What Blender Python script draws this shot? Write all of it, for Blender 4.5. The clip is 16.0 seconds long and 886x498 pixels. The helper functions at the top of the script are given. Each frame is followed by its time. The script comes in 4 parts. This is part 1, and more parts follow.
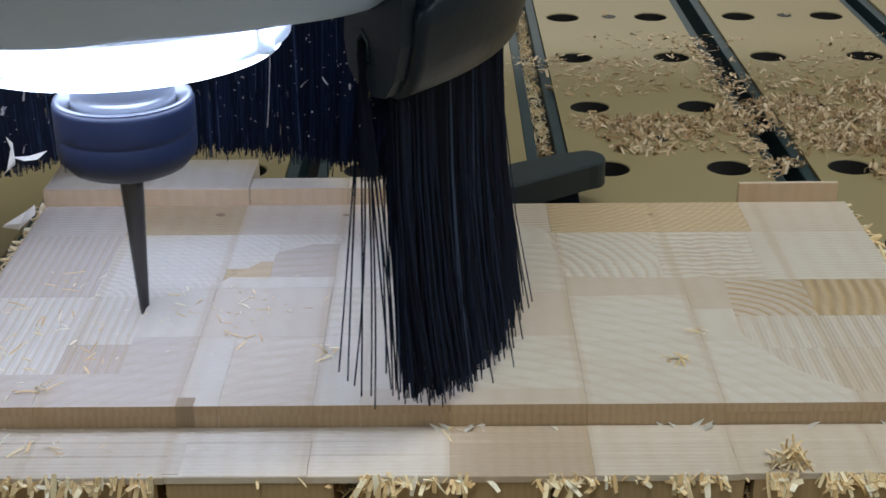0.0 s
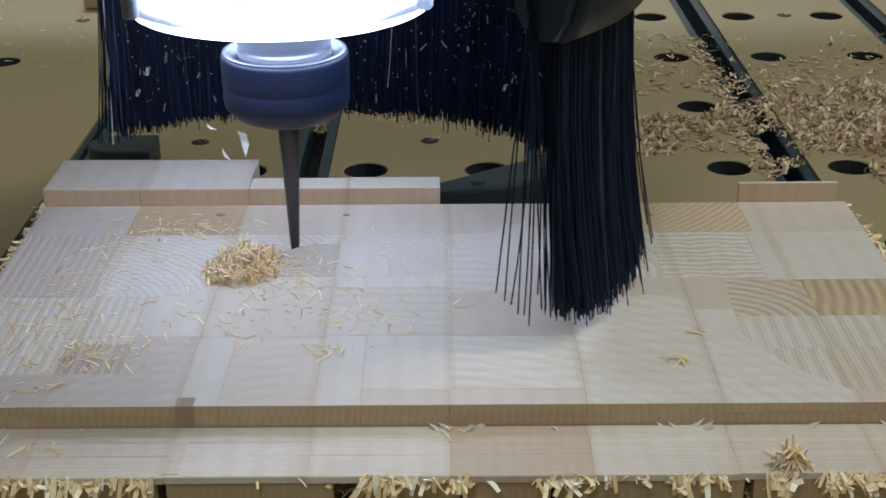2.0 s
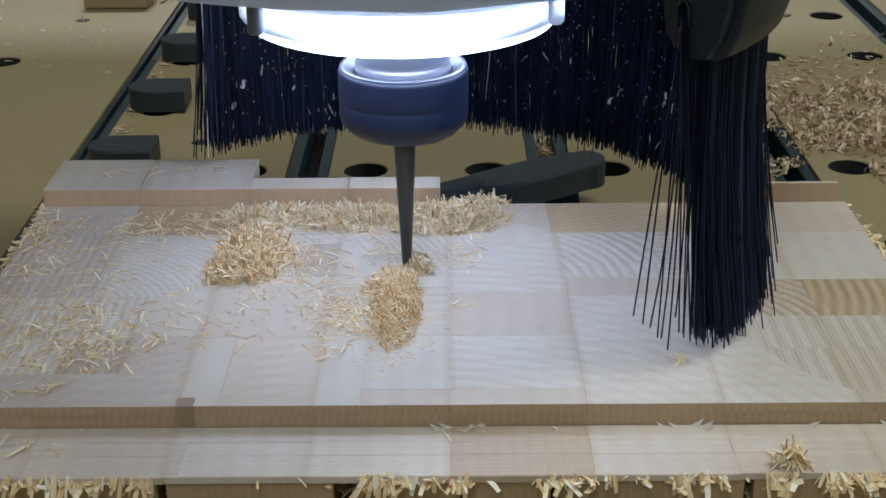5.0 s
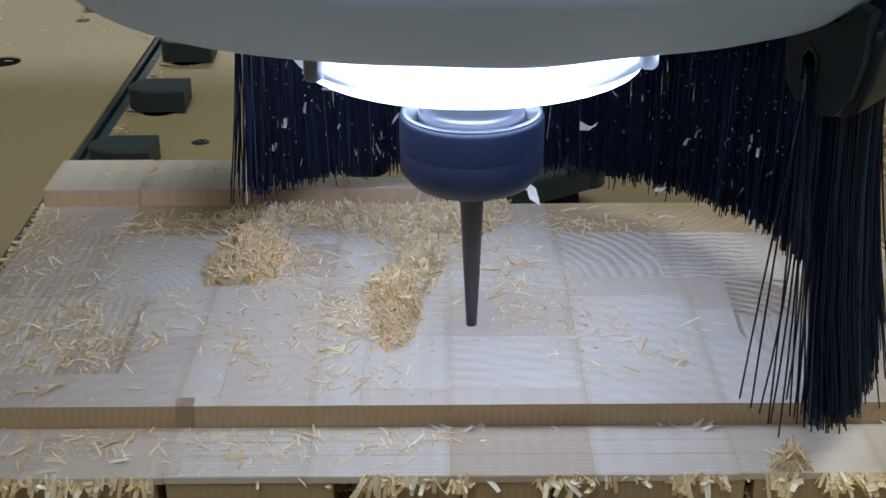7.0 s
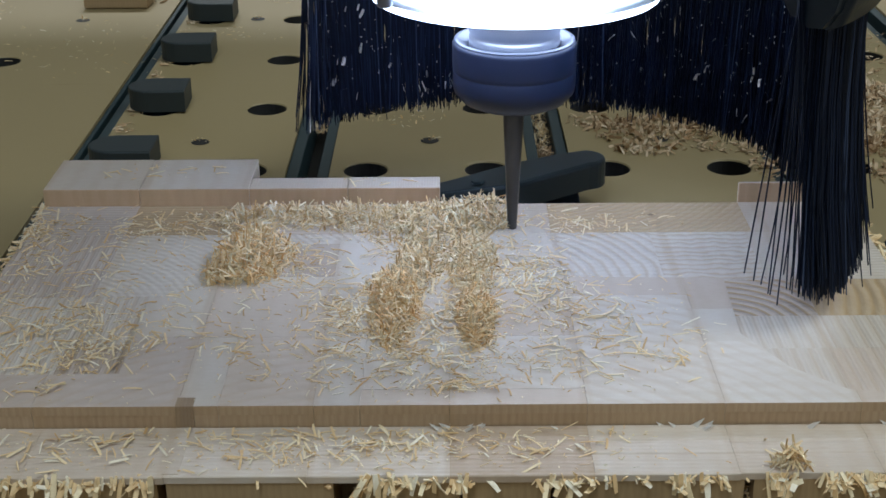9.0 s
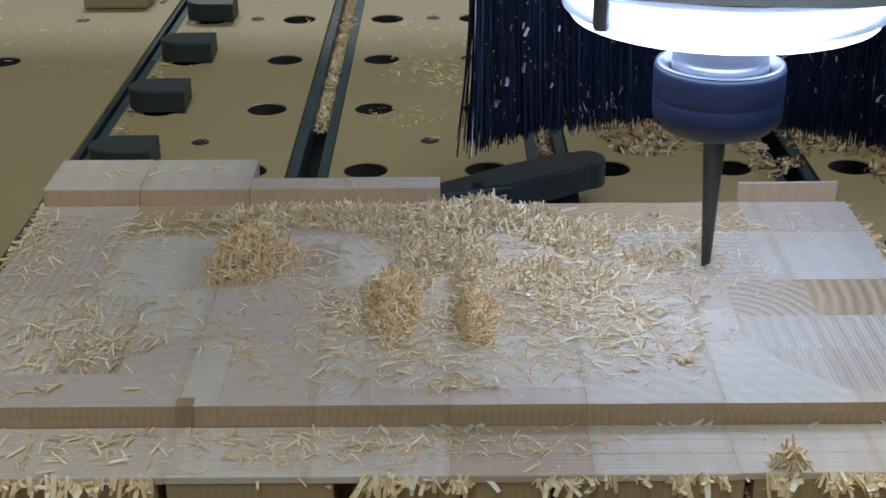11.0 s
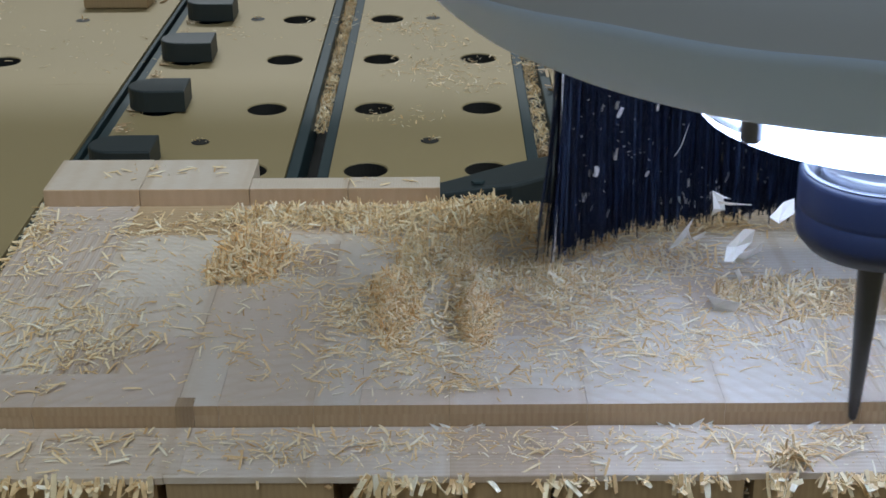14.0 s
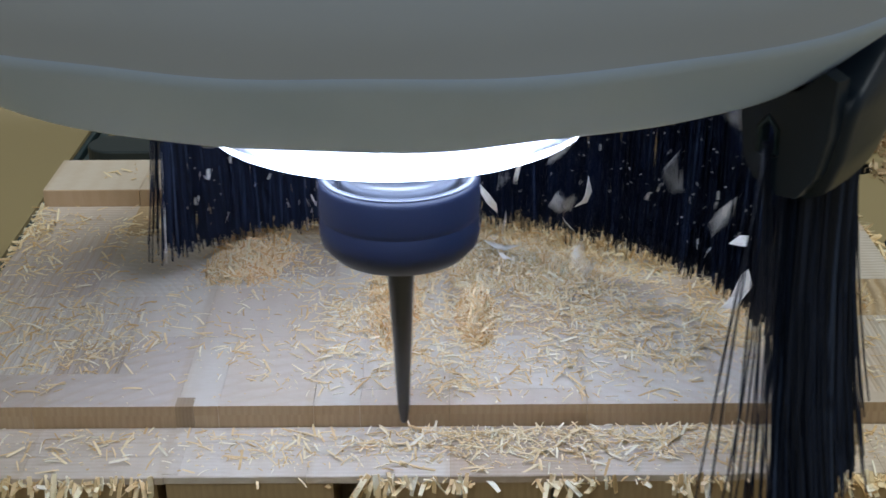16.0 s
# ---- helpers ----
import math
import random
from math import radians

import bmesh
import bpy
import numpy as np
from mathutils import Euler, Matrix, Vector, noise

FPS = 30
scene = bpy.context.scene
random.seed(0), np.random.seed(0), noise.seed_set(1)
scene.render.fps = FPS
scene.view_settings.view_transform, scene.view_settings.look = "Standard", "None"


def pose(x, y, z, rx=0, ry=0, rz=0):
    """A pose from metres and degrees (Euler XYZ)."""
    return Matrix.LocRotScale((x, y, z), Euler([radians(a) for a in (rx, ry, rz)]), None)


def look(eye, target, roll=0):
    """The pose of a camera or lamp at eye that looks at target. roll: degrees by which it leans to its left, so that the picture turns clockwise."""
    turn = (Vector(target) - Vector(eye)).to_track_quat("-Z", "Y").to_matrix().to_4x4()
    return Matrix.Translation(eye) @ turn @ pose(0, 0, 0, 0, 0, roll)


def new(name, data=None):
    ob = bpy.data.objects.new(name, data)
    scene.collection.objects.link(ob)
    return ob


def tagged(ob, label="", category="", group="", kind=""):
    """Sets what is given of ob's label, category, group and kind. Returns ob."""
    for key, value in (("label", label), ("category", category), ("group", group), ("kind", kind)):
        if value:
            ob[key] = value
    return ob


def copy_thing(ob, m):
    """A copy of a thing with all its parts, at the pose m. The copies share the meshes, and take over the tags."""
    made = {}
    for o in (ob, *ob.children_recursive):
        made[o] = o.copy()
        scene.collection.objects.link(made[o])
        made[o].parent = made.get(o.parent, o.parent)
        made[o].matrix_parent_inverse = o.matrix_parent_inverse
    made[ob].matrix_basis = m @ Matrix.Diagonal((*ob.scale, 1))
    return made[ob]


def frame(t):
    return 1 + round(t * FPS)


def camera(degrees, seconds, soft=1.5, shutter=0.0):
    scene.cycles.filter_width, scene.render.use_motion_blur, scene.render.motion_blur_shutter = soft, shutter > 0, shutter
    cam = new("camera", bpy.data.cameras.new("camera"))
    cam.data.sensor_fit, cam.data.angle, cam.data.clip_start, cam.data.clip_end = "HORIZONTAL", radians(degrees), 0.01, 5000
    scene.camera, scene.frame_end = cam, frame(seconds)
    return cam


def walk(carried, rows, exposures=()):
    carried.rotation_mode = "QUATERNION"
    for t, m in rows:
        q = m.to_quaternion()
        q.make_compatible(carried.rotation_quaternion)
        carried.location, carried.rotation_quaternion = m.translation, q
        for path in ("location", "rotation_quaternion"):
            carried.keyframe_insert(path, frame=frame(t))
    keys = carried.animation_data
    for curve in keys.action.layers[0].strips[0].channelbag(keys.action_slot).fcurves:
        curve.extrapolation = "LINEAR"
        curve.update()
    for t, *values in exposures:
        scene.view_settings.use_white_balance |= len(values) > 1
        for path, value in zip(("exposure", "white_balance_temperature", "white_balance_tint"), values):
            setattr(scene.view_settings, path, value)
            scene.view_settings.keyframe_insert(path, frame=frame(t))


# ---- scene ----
# ---- camera ----
cam = camera(34.68, 16.0, soft=1.6, shutter=0.35)
EYE = Vector((0, 0, 0.268))
VIEW = look(EYE, EYE + Vector((-0.0039, 0.9145, -0.4045)), -0.48)
walk(cam, [(0, VIEW), (16, VIEW)], [(0, 0.06, 6550, 10), (1.5, -0.05, 6400, 10), (4, -0.05, 6300, 10), (7, -0.08, 6250, 10), (9, -0.08, 6150, 10), (11.5, -0.04, 6150, 10), (13.5, 0.06, 6050, 10), (15, 0.08, 6150, 10), (16, 0.12, 6500, 10)])

# ---- world and light: a closed workshop hall with ceiling lamps and added fill lamps ----
world = bpy.data.worlds.new("world")
scene.world = world
world.use_nodes = True
world.node_tree.nodes["Background"].inputs[0].default_value = (1.0, 0.9, 0.7, 1)
world.node_tree.nodes["Background"].inputs[1].default_value = 0.05


def area_lamp(x, y, z, sx, sy, watts, colour):
    data = bpy.data.lights.new("hall_or_fill_light", "AREA")
    data.shape, data.size, data.size_y, data.energy, data.color = "RECTANGLE", sx, sy, watts, colour
    ob = new("hall_or_fill_light", data)
    ob.matrix_world = look((x, y, z), (x * 0.6, y * 0.6, 0))
    return ob


area_lamp(-0.3, 3.6, 3.0, 2.4, 0.4, 112, (0.92, 0.95, 0.94))
area_lamp(1.8, 0.6, 3.2, 0.6, 3.0, 62, (0.86, 0.94, 0.97))
# low side fill without a real source, added to lift the hood lip and rail
area_lamp(2.6, -0.7, 2.0, 1.2, 0.8, 12, (0.74, 0.88, 1.0))
# fill from behind the camera, added to brighten the hood's front
area_lamp(-0.6, -2.0, 3.2, 0.6, 3.0, 50, (0.82, 0.93, 1.0))
RING_GLOW = 9.8


# ---- materials ----
class Nodes:
    """A small builder for node materials."""

    def __init__(self, name):
        self.mat = bpy.data.materials.new(name)
        self.mat.use_nodes = True
        self.tree = self.mat.node_tree
        self.bsdf = self.tree.nodes["Principled BSDF"]

    def add(self, kind, inputs=(), **props):
        n = self.tree.nodes.new(kind)
        for k, v in props.items():
            if k == "operation":
                n.operation = v
            elif k == "blend_type":
                n.data_type, n.blend_type = "RGBA", v
            elif k == "wave_type":
                n.wave_type = v
            elif k == "bands_direction":
                if n.wave_type == "BANDS":
                    n.bands_direction = v
            elif k == "rings_direction":
                n.rings_direction = v
        for key, v in inputs:
            if isinstance(v, bpy.types.NodeSocket):
                self.tree.links.new(v, n.inputs[key])
            else:
                n.inputs[key].default_value = v
        return n

    def ramp(self, fac, stops):
        n = self.tree.nodes.new("ShaderNodeValToRGB")
        self.tree.links.new(fac, n.inputs[0])
        while len(n.color_ramp.elements) < len(stops):
            n.color_ramp.elements.new(0.5)
        for e, (pos, col) in zip(n.color_ramp.elements, stops):
            e.position, e.color = pos, (*col, 1)
        return n.outputs[0]

    def coords(self, scale=(1, 1, 1), shift=None):
        tc = self.add("ShaderNodeTexCoord")
        m = self.add("ShaderNodeMapping", [("Vector", tc.outputs["Object"]), ("Scale", scale)])
        if shift is not None:
            self.tree.links.new(shift, m.inputs["Location"])
        return m.outputs[0]

    def noise(self, vec, scale, detail=4, rough=0.6):
        return self.add("ShaderNodeTexNoise", [("Vector", vec), ("Scale", scale), ("Detail", detail), ("Roughness", rough)]).outputs["Fac"]

    def mix(self, fac, a, b, mode="MIX"):
        n = self.add("ShaderNodeMix", blend_type=mode)
        for key, v in ((0, fac), (6, a), (7, b)):
            if isinstance(v, bpy.types.NodeSocket):
                self.tree.links.new(v, n.inputs[key])
            else:
                n.inputs[key].default_value = v if key == 0 else (*v, 1)
        return n.outputs[2]

    def bump(self, height, strength, dist):
        b = self.add("ShaderNodeBump", [("Height", height), ("Strength", strength), ("Distance", dist)])
        self.tree.links.new(b.outputs[0], self.bsdf.inputs["Normal"])

    def done(self, colour=None, rough=0.5, metal=0.0):
        if isinstance(colour, bpy.types.NodeSocket):
            self.tree.links.new(colour, self.bsdf.inputs["Base Color"])
        elif colour is not None:
            self.bsdf.inputs["Base Color"].default_value = (*colour, 1)
        if isinstance(rough, bpy.types.NodeSocket):
            self.tree.links.new(rough, self.bsdf.inputs["Roughness"])
        else:
            self.bsdf.inputs["Roughness"].default_value = rough
        self.bsdf.inputs["Metallic"].default_value = metal
        return self.mat


def plain(name, a, b, scale, rough, metal=0.0, bump=0.0, dist=0.0005, shine=0.5):
    """Two tones in fine and coarse noise with a little relief."""
    k = Nodes(name)
    v = k.coords()
    fine, coarse = k.noise(v, scale), k.noise(v, scale * 0.13, 3)
    col = k.mix(coarse, k.mix(fine, a, b), k.mix(fine, b, a))
    if bump:
        k.bump(fine, bump, dist)
    k.bsdf.inputs["Specular IOR Level"].default_value = shine
    return k.done(col, rough, metal)


def wood(name, stretch, light, dark, ring_scale, end=False, grooves=None, relief=(0.4, 0.0003), stain=0.2):
    """Softwood; stretch is long across the grain and short along it."""
    k = Nodes(name)
    rnd = k.add("ShaderNodeObjectInfo").outputs["Random"]
    shift = k.add("ShaderNodeCombineXYZ", [(0, k.add("ShaderNodeMath", [(0, rnd), (1, 7.0)], operation="MULTIPLY").outputs[0]),
                                           (1, k.add("ShaderNodeMath", [(0, rnd), (1, 13.0)], operation="MULTIPLY").outputs[0]),
                                           (2, k.add("ShaderNodeMath", [(0, rnd), (1, 3.0)], operation="MULTIPLY").outputs[0])]).outputs[0]
    v = k.coords(stretch, shift)
    wave = k.add("ShaderNodeTexWave", [("Vector", v), ("Scale", ring_scale), ("Distortion", 2.5), ("Detail", 3.0), ("Detail Scale", 1.2), ("Detail Roughness", 0.6)],
                 wave_type="RINGS" if end else "BANDS").outputs["Fac"]
    fine = k.noise(v, ring_scale * 9, 5, 0.7)
    vw = k.coords((1, 1, 1), shift)
    blotch = k.noise(vw, 22, 3)
    col = k.mix(k.ramp(wave, [(0.3, (0, 0, 0)), (0.95, (0.2, 0.2, 0.2))]), light, dark)
    col = k.mix(k.ramp(fine, [(0.35, (0, 0, 0)), (0.75, (0.4, 0.4, 0.4))]), col, dark)
    tint = k.ramp(rnd, [(0.0, (0.93, 0.90, 0.86)), (0.3, (0.98, 0.97, 0.95)), (0.7, (1, 1, 1)), (1.0, (0.94, 0.92, 0.88))])
    col = k.mix(1.0, col, tint, "MULTIPLY")
    px = k.add("ShaderNodeSeparateXYZ", [(0, k.add("ShaderNodeTexCoord").outputs["Object"])]).outputs[0]
    seam = k.add("ShaderNodeMath", [(0, px), (1, 0.02218)], operation="PINGPONG").outputs[0]
    seam = k.add("ShaderNodeMath", [(0, seam), (1, k.add("ShaderNodeMath", [(0, blotch), (1, 0.0022)], operation="MULTIPLY").outputs[0])], operation="SUBTRACT").outputs[0]
    seam = k.ramp(k.add("ShaderNodeMath", [(0, seam), (1, 200.0)], operation="MULTIPLY").outputs[0], [(0.0, (0.26, 0.26, 0.26)), (0.3, (0, 0, 0))])
    col = k.mix(seam, col, (0.46, 0.31, 0.16))
    col = k.mix(k.ramp(blotch, [(0.4, (0, 0, 0)), (0.8, (0.25, 0.25, 0.25))]), col, (0.42, 0.3, 0.17))
    h = k.add("ShaderNodeMath", [(0, wave), (1, fine)], operation="ADD").outputs[0]
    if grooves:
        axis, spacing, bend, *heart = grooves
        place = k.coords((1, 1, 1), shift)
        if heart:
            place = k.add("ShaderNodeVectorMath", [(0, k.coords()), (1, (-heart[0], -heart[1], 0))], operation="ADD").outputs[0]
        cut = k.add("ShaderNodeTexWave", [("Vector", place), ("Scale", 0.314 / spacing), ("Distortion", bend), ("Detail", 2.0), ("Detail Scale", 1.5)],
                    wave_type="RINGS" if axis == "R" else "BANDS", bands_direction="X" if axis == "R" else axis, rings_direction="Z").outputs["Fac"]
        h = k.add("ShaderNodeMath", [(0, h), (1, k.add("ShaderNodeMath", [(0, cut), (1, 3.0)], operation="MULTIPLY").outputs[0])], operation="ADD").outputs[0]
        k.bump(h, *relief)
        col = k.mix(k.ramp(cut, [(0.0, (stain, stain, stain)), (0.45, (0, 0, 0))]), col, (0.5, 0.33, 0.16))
    else:
        k.bump(h, 0.15, 0.0003)
    return k.done(col, 0.62)


PALE, BROWN = (0.70, 0.61, 0.51), (0.57, 0.43, 0.29)
WOOD_X = wood("pine_along_x", (1, 9, 9), PALE, BROWN, 30)
WOOD_Y = wood("pine_along_y", (9, 1, 9), PALE, BROWN, 30)
WOOD_END = wood("pine_end_grain", (4, 4, 4), (0.65, 0.56, 0.46), (0.52, 0.39, 0.26), 22, True)
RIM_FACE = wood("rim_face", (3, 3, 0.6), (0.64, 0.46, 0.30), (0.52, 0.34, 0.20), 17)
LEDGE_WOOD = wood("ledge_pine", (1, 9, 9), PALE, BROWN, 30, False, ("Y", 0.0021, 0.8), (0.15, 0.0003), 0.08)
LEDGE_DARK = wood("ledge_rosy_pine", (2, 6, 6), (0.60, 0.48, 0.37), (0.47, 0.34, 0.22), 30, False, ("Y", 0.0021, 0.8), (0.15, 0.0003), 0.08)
TONES = {"white": ((0.70, 0.63, 0.545), (0.58, 0.465, 0.345)), "lilac": ((0.60, 0.505, 0.43), (0.48, 0.38, 0.30)), "pink": ((0.66, 0.555, 0.455), (0.54, 0.41, 0.29)),
         "tan": ((0.56, 0.42, 0.26), (0.44, 0.29, 0.15)), "orange": ((0.64, 0.49, 0.31), (0.52, 0.32, 0.15))}
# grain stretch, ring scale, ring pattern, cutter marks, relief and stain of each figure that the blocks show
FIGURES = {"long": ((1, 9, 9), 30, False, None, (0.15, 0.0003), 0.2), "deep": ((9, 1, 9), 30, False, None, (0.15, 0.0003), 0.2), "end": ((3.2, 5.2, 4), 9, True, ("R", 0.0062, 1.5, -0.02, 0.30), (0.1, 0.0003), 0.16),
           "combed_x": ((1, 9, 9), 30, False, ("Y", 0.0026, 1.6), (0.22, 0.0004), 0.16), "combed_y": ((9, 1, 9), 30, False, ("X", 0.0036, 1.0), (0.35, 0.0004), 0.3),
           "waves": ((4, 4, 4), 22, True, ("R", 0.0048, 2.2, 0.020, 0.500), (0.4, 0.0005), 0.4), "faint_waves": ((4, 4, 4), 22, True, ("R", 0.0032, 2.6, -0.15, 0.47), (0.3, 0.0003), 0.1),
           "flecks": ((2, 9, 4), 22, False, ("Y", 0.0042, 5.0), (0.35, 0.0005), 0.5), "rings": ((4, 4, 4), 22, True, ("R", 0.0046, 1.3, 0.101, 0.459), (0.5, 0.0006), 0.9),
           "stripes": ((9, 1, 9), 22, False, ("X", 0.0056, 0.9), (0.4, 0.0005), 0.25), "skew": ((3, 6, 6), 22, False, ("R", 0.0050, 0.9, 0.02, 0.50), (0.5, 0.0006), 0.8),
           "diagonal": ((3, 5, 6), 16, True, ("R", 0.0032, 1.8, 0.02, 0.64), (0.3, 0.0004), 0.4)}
BLOCK_WOODS = {}


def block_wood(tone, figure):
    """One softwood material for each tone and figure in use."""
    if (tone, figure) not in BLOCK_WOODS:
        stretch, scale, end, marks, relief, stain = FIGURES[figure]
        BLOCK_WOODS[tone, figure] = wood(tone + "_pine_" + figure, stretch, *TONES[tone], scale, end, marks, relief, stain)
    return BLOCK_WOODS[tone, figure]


LOWER_WOOD = wood("lower_pine", (7, 7, 1), (0.48, 0.34, 0.18), (0.33, 0.21, 0.10), 20)
# browner wood for front faces turned from the ring lamp; their shade is coloured in
SHADED_FACE = wood("shaded_face", (5, 3, 0.5), (0.54, 0.39, 0.24), (0.33, 0.20, 0.10), 24)
DARK_WOOD = wood("dark_strip", (9, 1, 9), (0.33, 0.23, 0.14), (0.24, 0.15, 0.08), 30)
PANEL = plain("bed_panel", (0.34, 0.262, 0.124), (0.275, 0.208, 0.095), 60, 0.55, 0, 0.05)
RAIL = plain("slot_rail", (0.010, 0.024, 0.027), (0.026, 0.050, 0.054), 90, 0.45, 0.0, 0.1, 0.0005, 0.35)
PIT = plain("near_black", (0.012, 0.012, 0.012), (0.03, 0.027, 0.02), 120, 0.7)
RUBBER = plain("black_rubber", (0.004, 0.009, 0.017), (0.014, 0.025, 0.040), 170, 0.36, 0, 0.3, 0.0005, 0.30)
PADS = plain("pad_plastic", (0.014, 0.022, 0.023), (0.022, 0.032, 0.033), 90, 0.5, 0, 0.06)
# two hood greys: bounce light is in the lip's tone, shade in the upper one
HOOD = plain("hood_lit_grey", (0.48, 0.63, 0.90), (0.58, 0.73, 0.98), 24, 0.40, 0, 0.05)
HOOD_TOP = plain("hood_shaded_grey", (0.35, 0.39, 0.45), (0.47, 0.51, 0.57), 26, 0.45, 0, 0.03)
HOOD_IN = plain("hood_inside", (0.08, 0.08, 0.085), (0.13, 0.13, 0.13), 60, 0.6)
RIM = plain("rim_steel", (0.13, 0.14, 0.17), (0.17, 0.18, 0.21), 200, 0.32, 0.6)
NOSE = plain("nose_steel", (0.36, 0.38, 0.42), (0.30, 0.32, 0.36), 200, 0.3, 0.75)
NUT = plain("nut_coating", (0.003, 0.008, 0.028), (0.005, 0.011, 0.034), 160, 0.5, 0.0, 0.04, 0.0002)
CARBIDE = plain("carbide", (0.06, 0.06, 0.065), (0.11, 0.11, 0.12), 300, 0.3, 0.7)
HALL = plain("hall_plaster", (0.50, 0.49, 0.47), (0.44, 0.43, 0.41), 3, 0.9)
CONCRETE = plain("hall_floor", (0.2, 0.19, 0.17), (0.14, 0.135, 0.12), 4, 0.7)


def make_bristle():
    k = Nodes("bristle")
    rnd = k.add("ShaderNodeNewGeometry").outputs["Random Per Island"]
    k.bsdf.inputs["Specular IOR Level"].default_value = 0.16
    return k.done(k.ramp(rnd, [(0, (0.002, 0.004, 0.009)), (0.6, (0.006, 0.010, 0.023)), (0.9, (0.013, 0.021, 0.045)), (1, (0.05, 0.07, 0.12))]), 0.5)


def make_shaving(name, tones):
    k = Nodes(name)
    rnd = k.add("ShaderNodeNewGeometry").outputs["Random Per Island"]
    fine = k.noise(k.coords((1, 1, 1)), 700, 3)
    col = k.ramp(rnd, tones)
    k.bsdf.inputs["Subsurface Weight"].default_value = 0.0
    return k.done(k.mix(k.ramp(fine, [(0.45, (0, 0, 0)), (0.85, (0.35, 0.35, 0.35))]), col, (0.55, 0.38, 0.18)), 0.7)


def make_glow():
    k = Nodes("ring_glow")
    k.bsdf.inputs["Emission Color"].default_value = (0.585, 0.71, 1.0, 1)
    k.bsdf.inputs["Emission Strength"].default_value = RING_GLOW
    return k.done((0.9, 0.9, 0.9), 0.4)


def make_clear():
    k = Nodes("clear_plastic")
    k.bsdf.inputs["Transmission Weight"].default_value = 0.8
    k.bsdf.inputs["IOR"].default_value = 1.3
    return k.done((0.9, 0.93, 0.96), 0.35)


def make_flake():
    k = Nodes("wood_flake")
    fine = k.noise(k.coords((1, 1, 1)), 500, 3)
    k.bsdf.inputs["Transmission Weight"].default_value = 0.25
    return k.done(k.mix(fine, (0.90, 0.86, 0.79), (0.80, 0.72, 0.60)), 0.6)


FLAKE = make_flake()
SHAVING = make_shaving("shaving", [(0, (0.66, 0.42, 0.18)), (0.25, (0.84, 0.62, 0.33)), (0.7, (0.91, 0.76, 0.48)), (1, (0.94, 0.87, 0.70))])
OLD_CHIP = make_shaving("old_shaving", [(0, (0.34, 0.20, 0.09)), (0.4, (0.52, 0.36, 0.20)), (1, (0.70, 0.56, 0.38))])
# more orange copy of the shavings: light bounced between piled chips, put into the colour
WARM_SHAVING = make_shaving("warm_shaving", [(0, (0.76, 0.43, 0.15)), (0.35, (0.92, 0.67, 0.35)), (1, (0.95, 0.83, 0.58))])
BRISTLE, GLOW, CLEAR = make_bristle(), make_glow(), make_clear()


# ---- mesh helpers ----
def mesh_of(bm, name, material, smooth=False):
    me = bpy.data.meshes.new(name)
    bm.normal_update()
    bm.to_mesh(me)
    bm.free()
    me.materials.append(material)
    if smooth:
        for f in me.polygons:
            f.use_smooth = True
    return me


def part(name, bm, material, parent=None, label="", smooth=False):
    ob = new(name, mesh_of(bm, name, material, smooth))
    ob.parent = parent
    return tagged(ob, label)


def thing(name, label, category, at=(0, 0, 0), group="", kind=""):
    ob = new(name)
    ob.location = at
    ob.empty_display_size = 0.01
    return tagged(ob, label, category, group, kind)


def box(x0, x1, y0, y1, z0, z1, bevel=0.0, segments=2):
    bm = bmesh.new()
    bmesh.ops.create_cube(bm, size=1)
    for v in bm.verts:
        v.co = Vector(((x0 + x1) / 2 + v.co.x * (x1 - x0), (y0 + y1) / 2 + v.co.y * (y1 - y0), (z0 + z1) / 2 + v.co.z * (z1 - z0)))
    if bevel:
        bmesh.ops.bevel(bm, geom=bm.edges[:], offset=bevel, segments=segments, affect="EDGES", profile=0.5)
    return bm


def turned(profile, steps=64, a0=0.0, a1=360.0, wobble=0.0, ramp=None):
    """A body turned about z from (radius, height) points; closed round when a1 - a0 is 360."""
    bm = bmesh.new()
    full = abs(a1 - a0 - 360) < 1e-6
    rings = []
    for i in range(steps if full else steps + 1):
        a = radians(a0 + (a1 - a0) * i / steps)
        row = []
        for r, z in profile:
            w = wobble * noise.noise((math.cos(a) * 4, math.sin(a) * 4, z * 60)) if wobble else 0
            if ramp and z > ramp[2]:
                z = ramp[2] + (z - ramp[2]) * min(1, max(0.05, (math.degrees(a) - ramp[0]) / (ramp[1] - ramp[0])))
            row.append(bm.verts.new((r * math.cos(a), r * math.sin(a), z + w)))
        rings.append(row)
    n = len(rings)
    for i in range(n if full else n - 1):
        a, b = rings[i], rings[(i + 1) % n]
        for j in range(len(profile) - 1):
            bm.faces.new((a[j], b[j], b[j + 1], a[j + 1]))
    if not full:
        bm.faces.new(rings[0])
        bm.faces.new(rings[-1][::-1])
    bmesh.ops.remove_doubles(bm, verts=bm.verts[:], dist=1e-7)
    bmesh.ops.recalc_face_normals(bm, faces=bm.faces[:])
    return bm


def prism(points, z0, z1, bevel=0.0):
    bm = bmesh.new()
    f = bm.faces.new([bm.verts.new((x, y, z1)) for x, y in points])
    top = bmesh.ops.extrude_face_region(bm, geom=[f])
    for v in [g for g in top["geom"] if isinstance(g, bmesh.types.BMVert)]:
        v.co.z = z0
    bmesh.ops.recalc_face_normals(bm, faces=bm.faces[:])
    if bevel:
        edges = [e for e in bm.edges if all(abs(v.co.z - z1) < 1e-6 for v in e.verts)]
        bmesh.ops.bevel(bm, geom=edges, offset=bevel, segments=2, affect="EDGES", profile=0.5)
    return bm


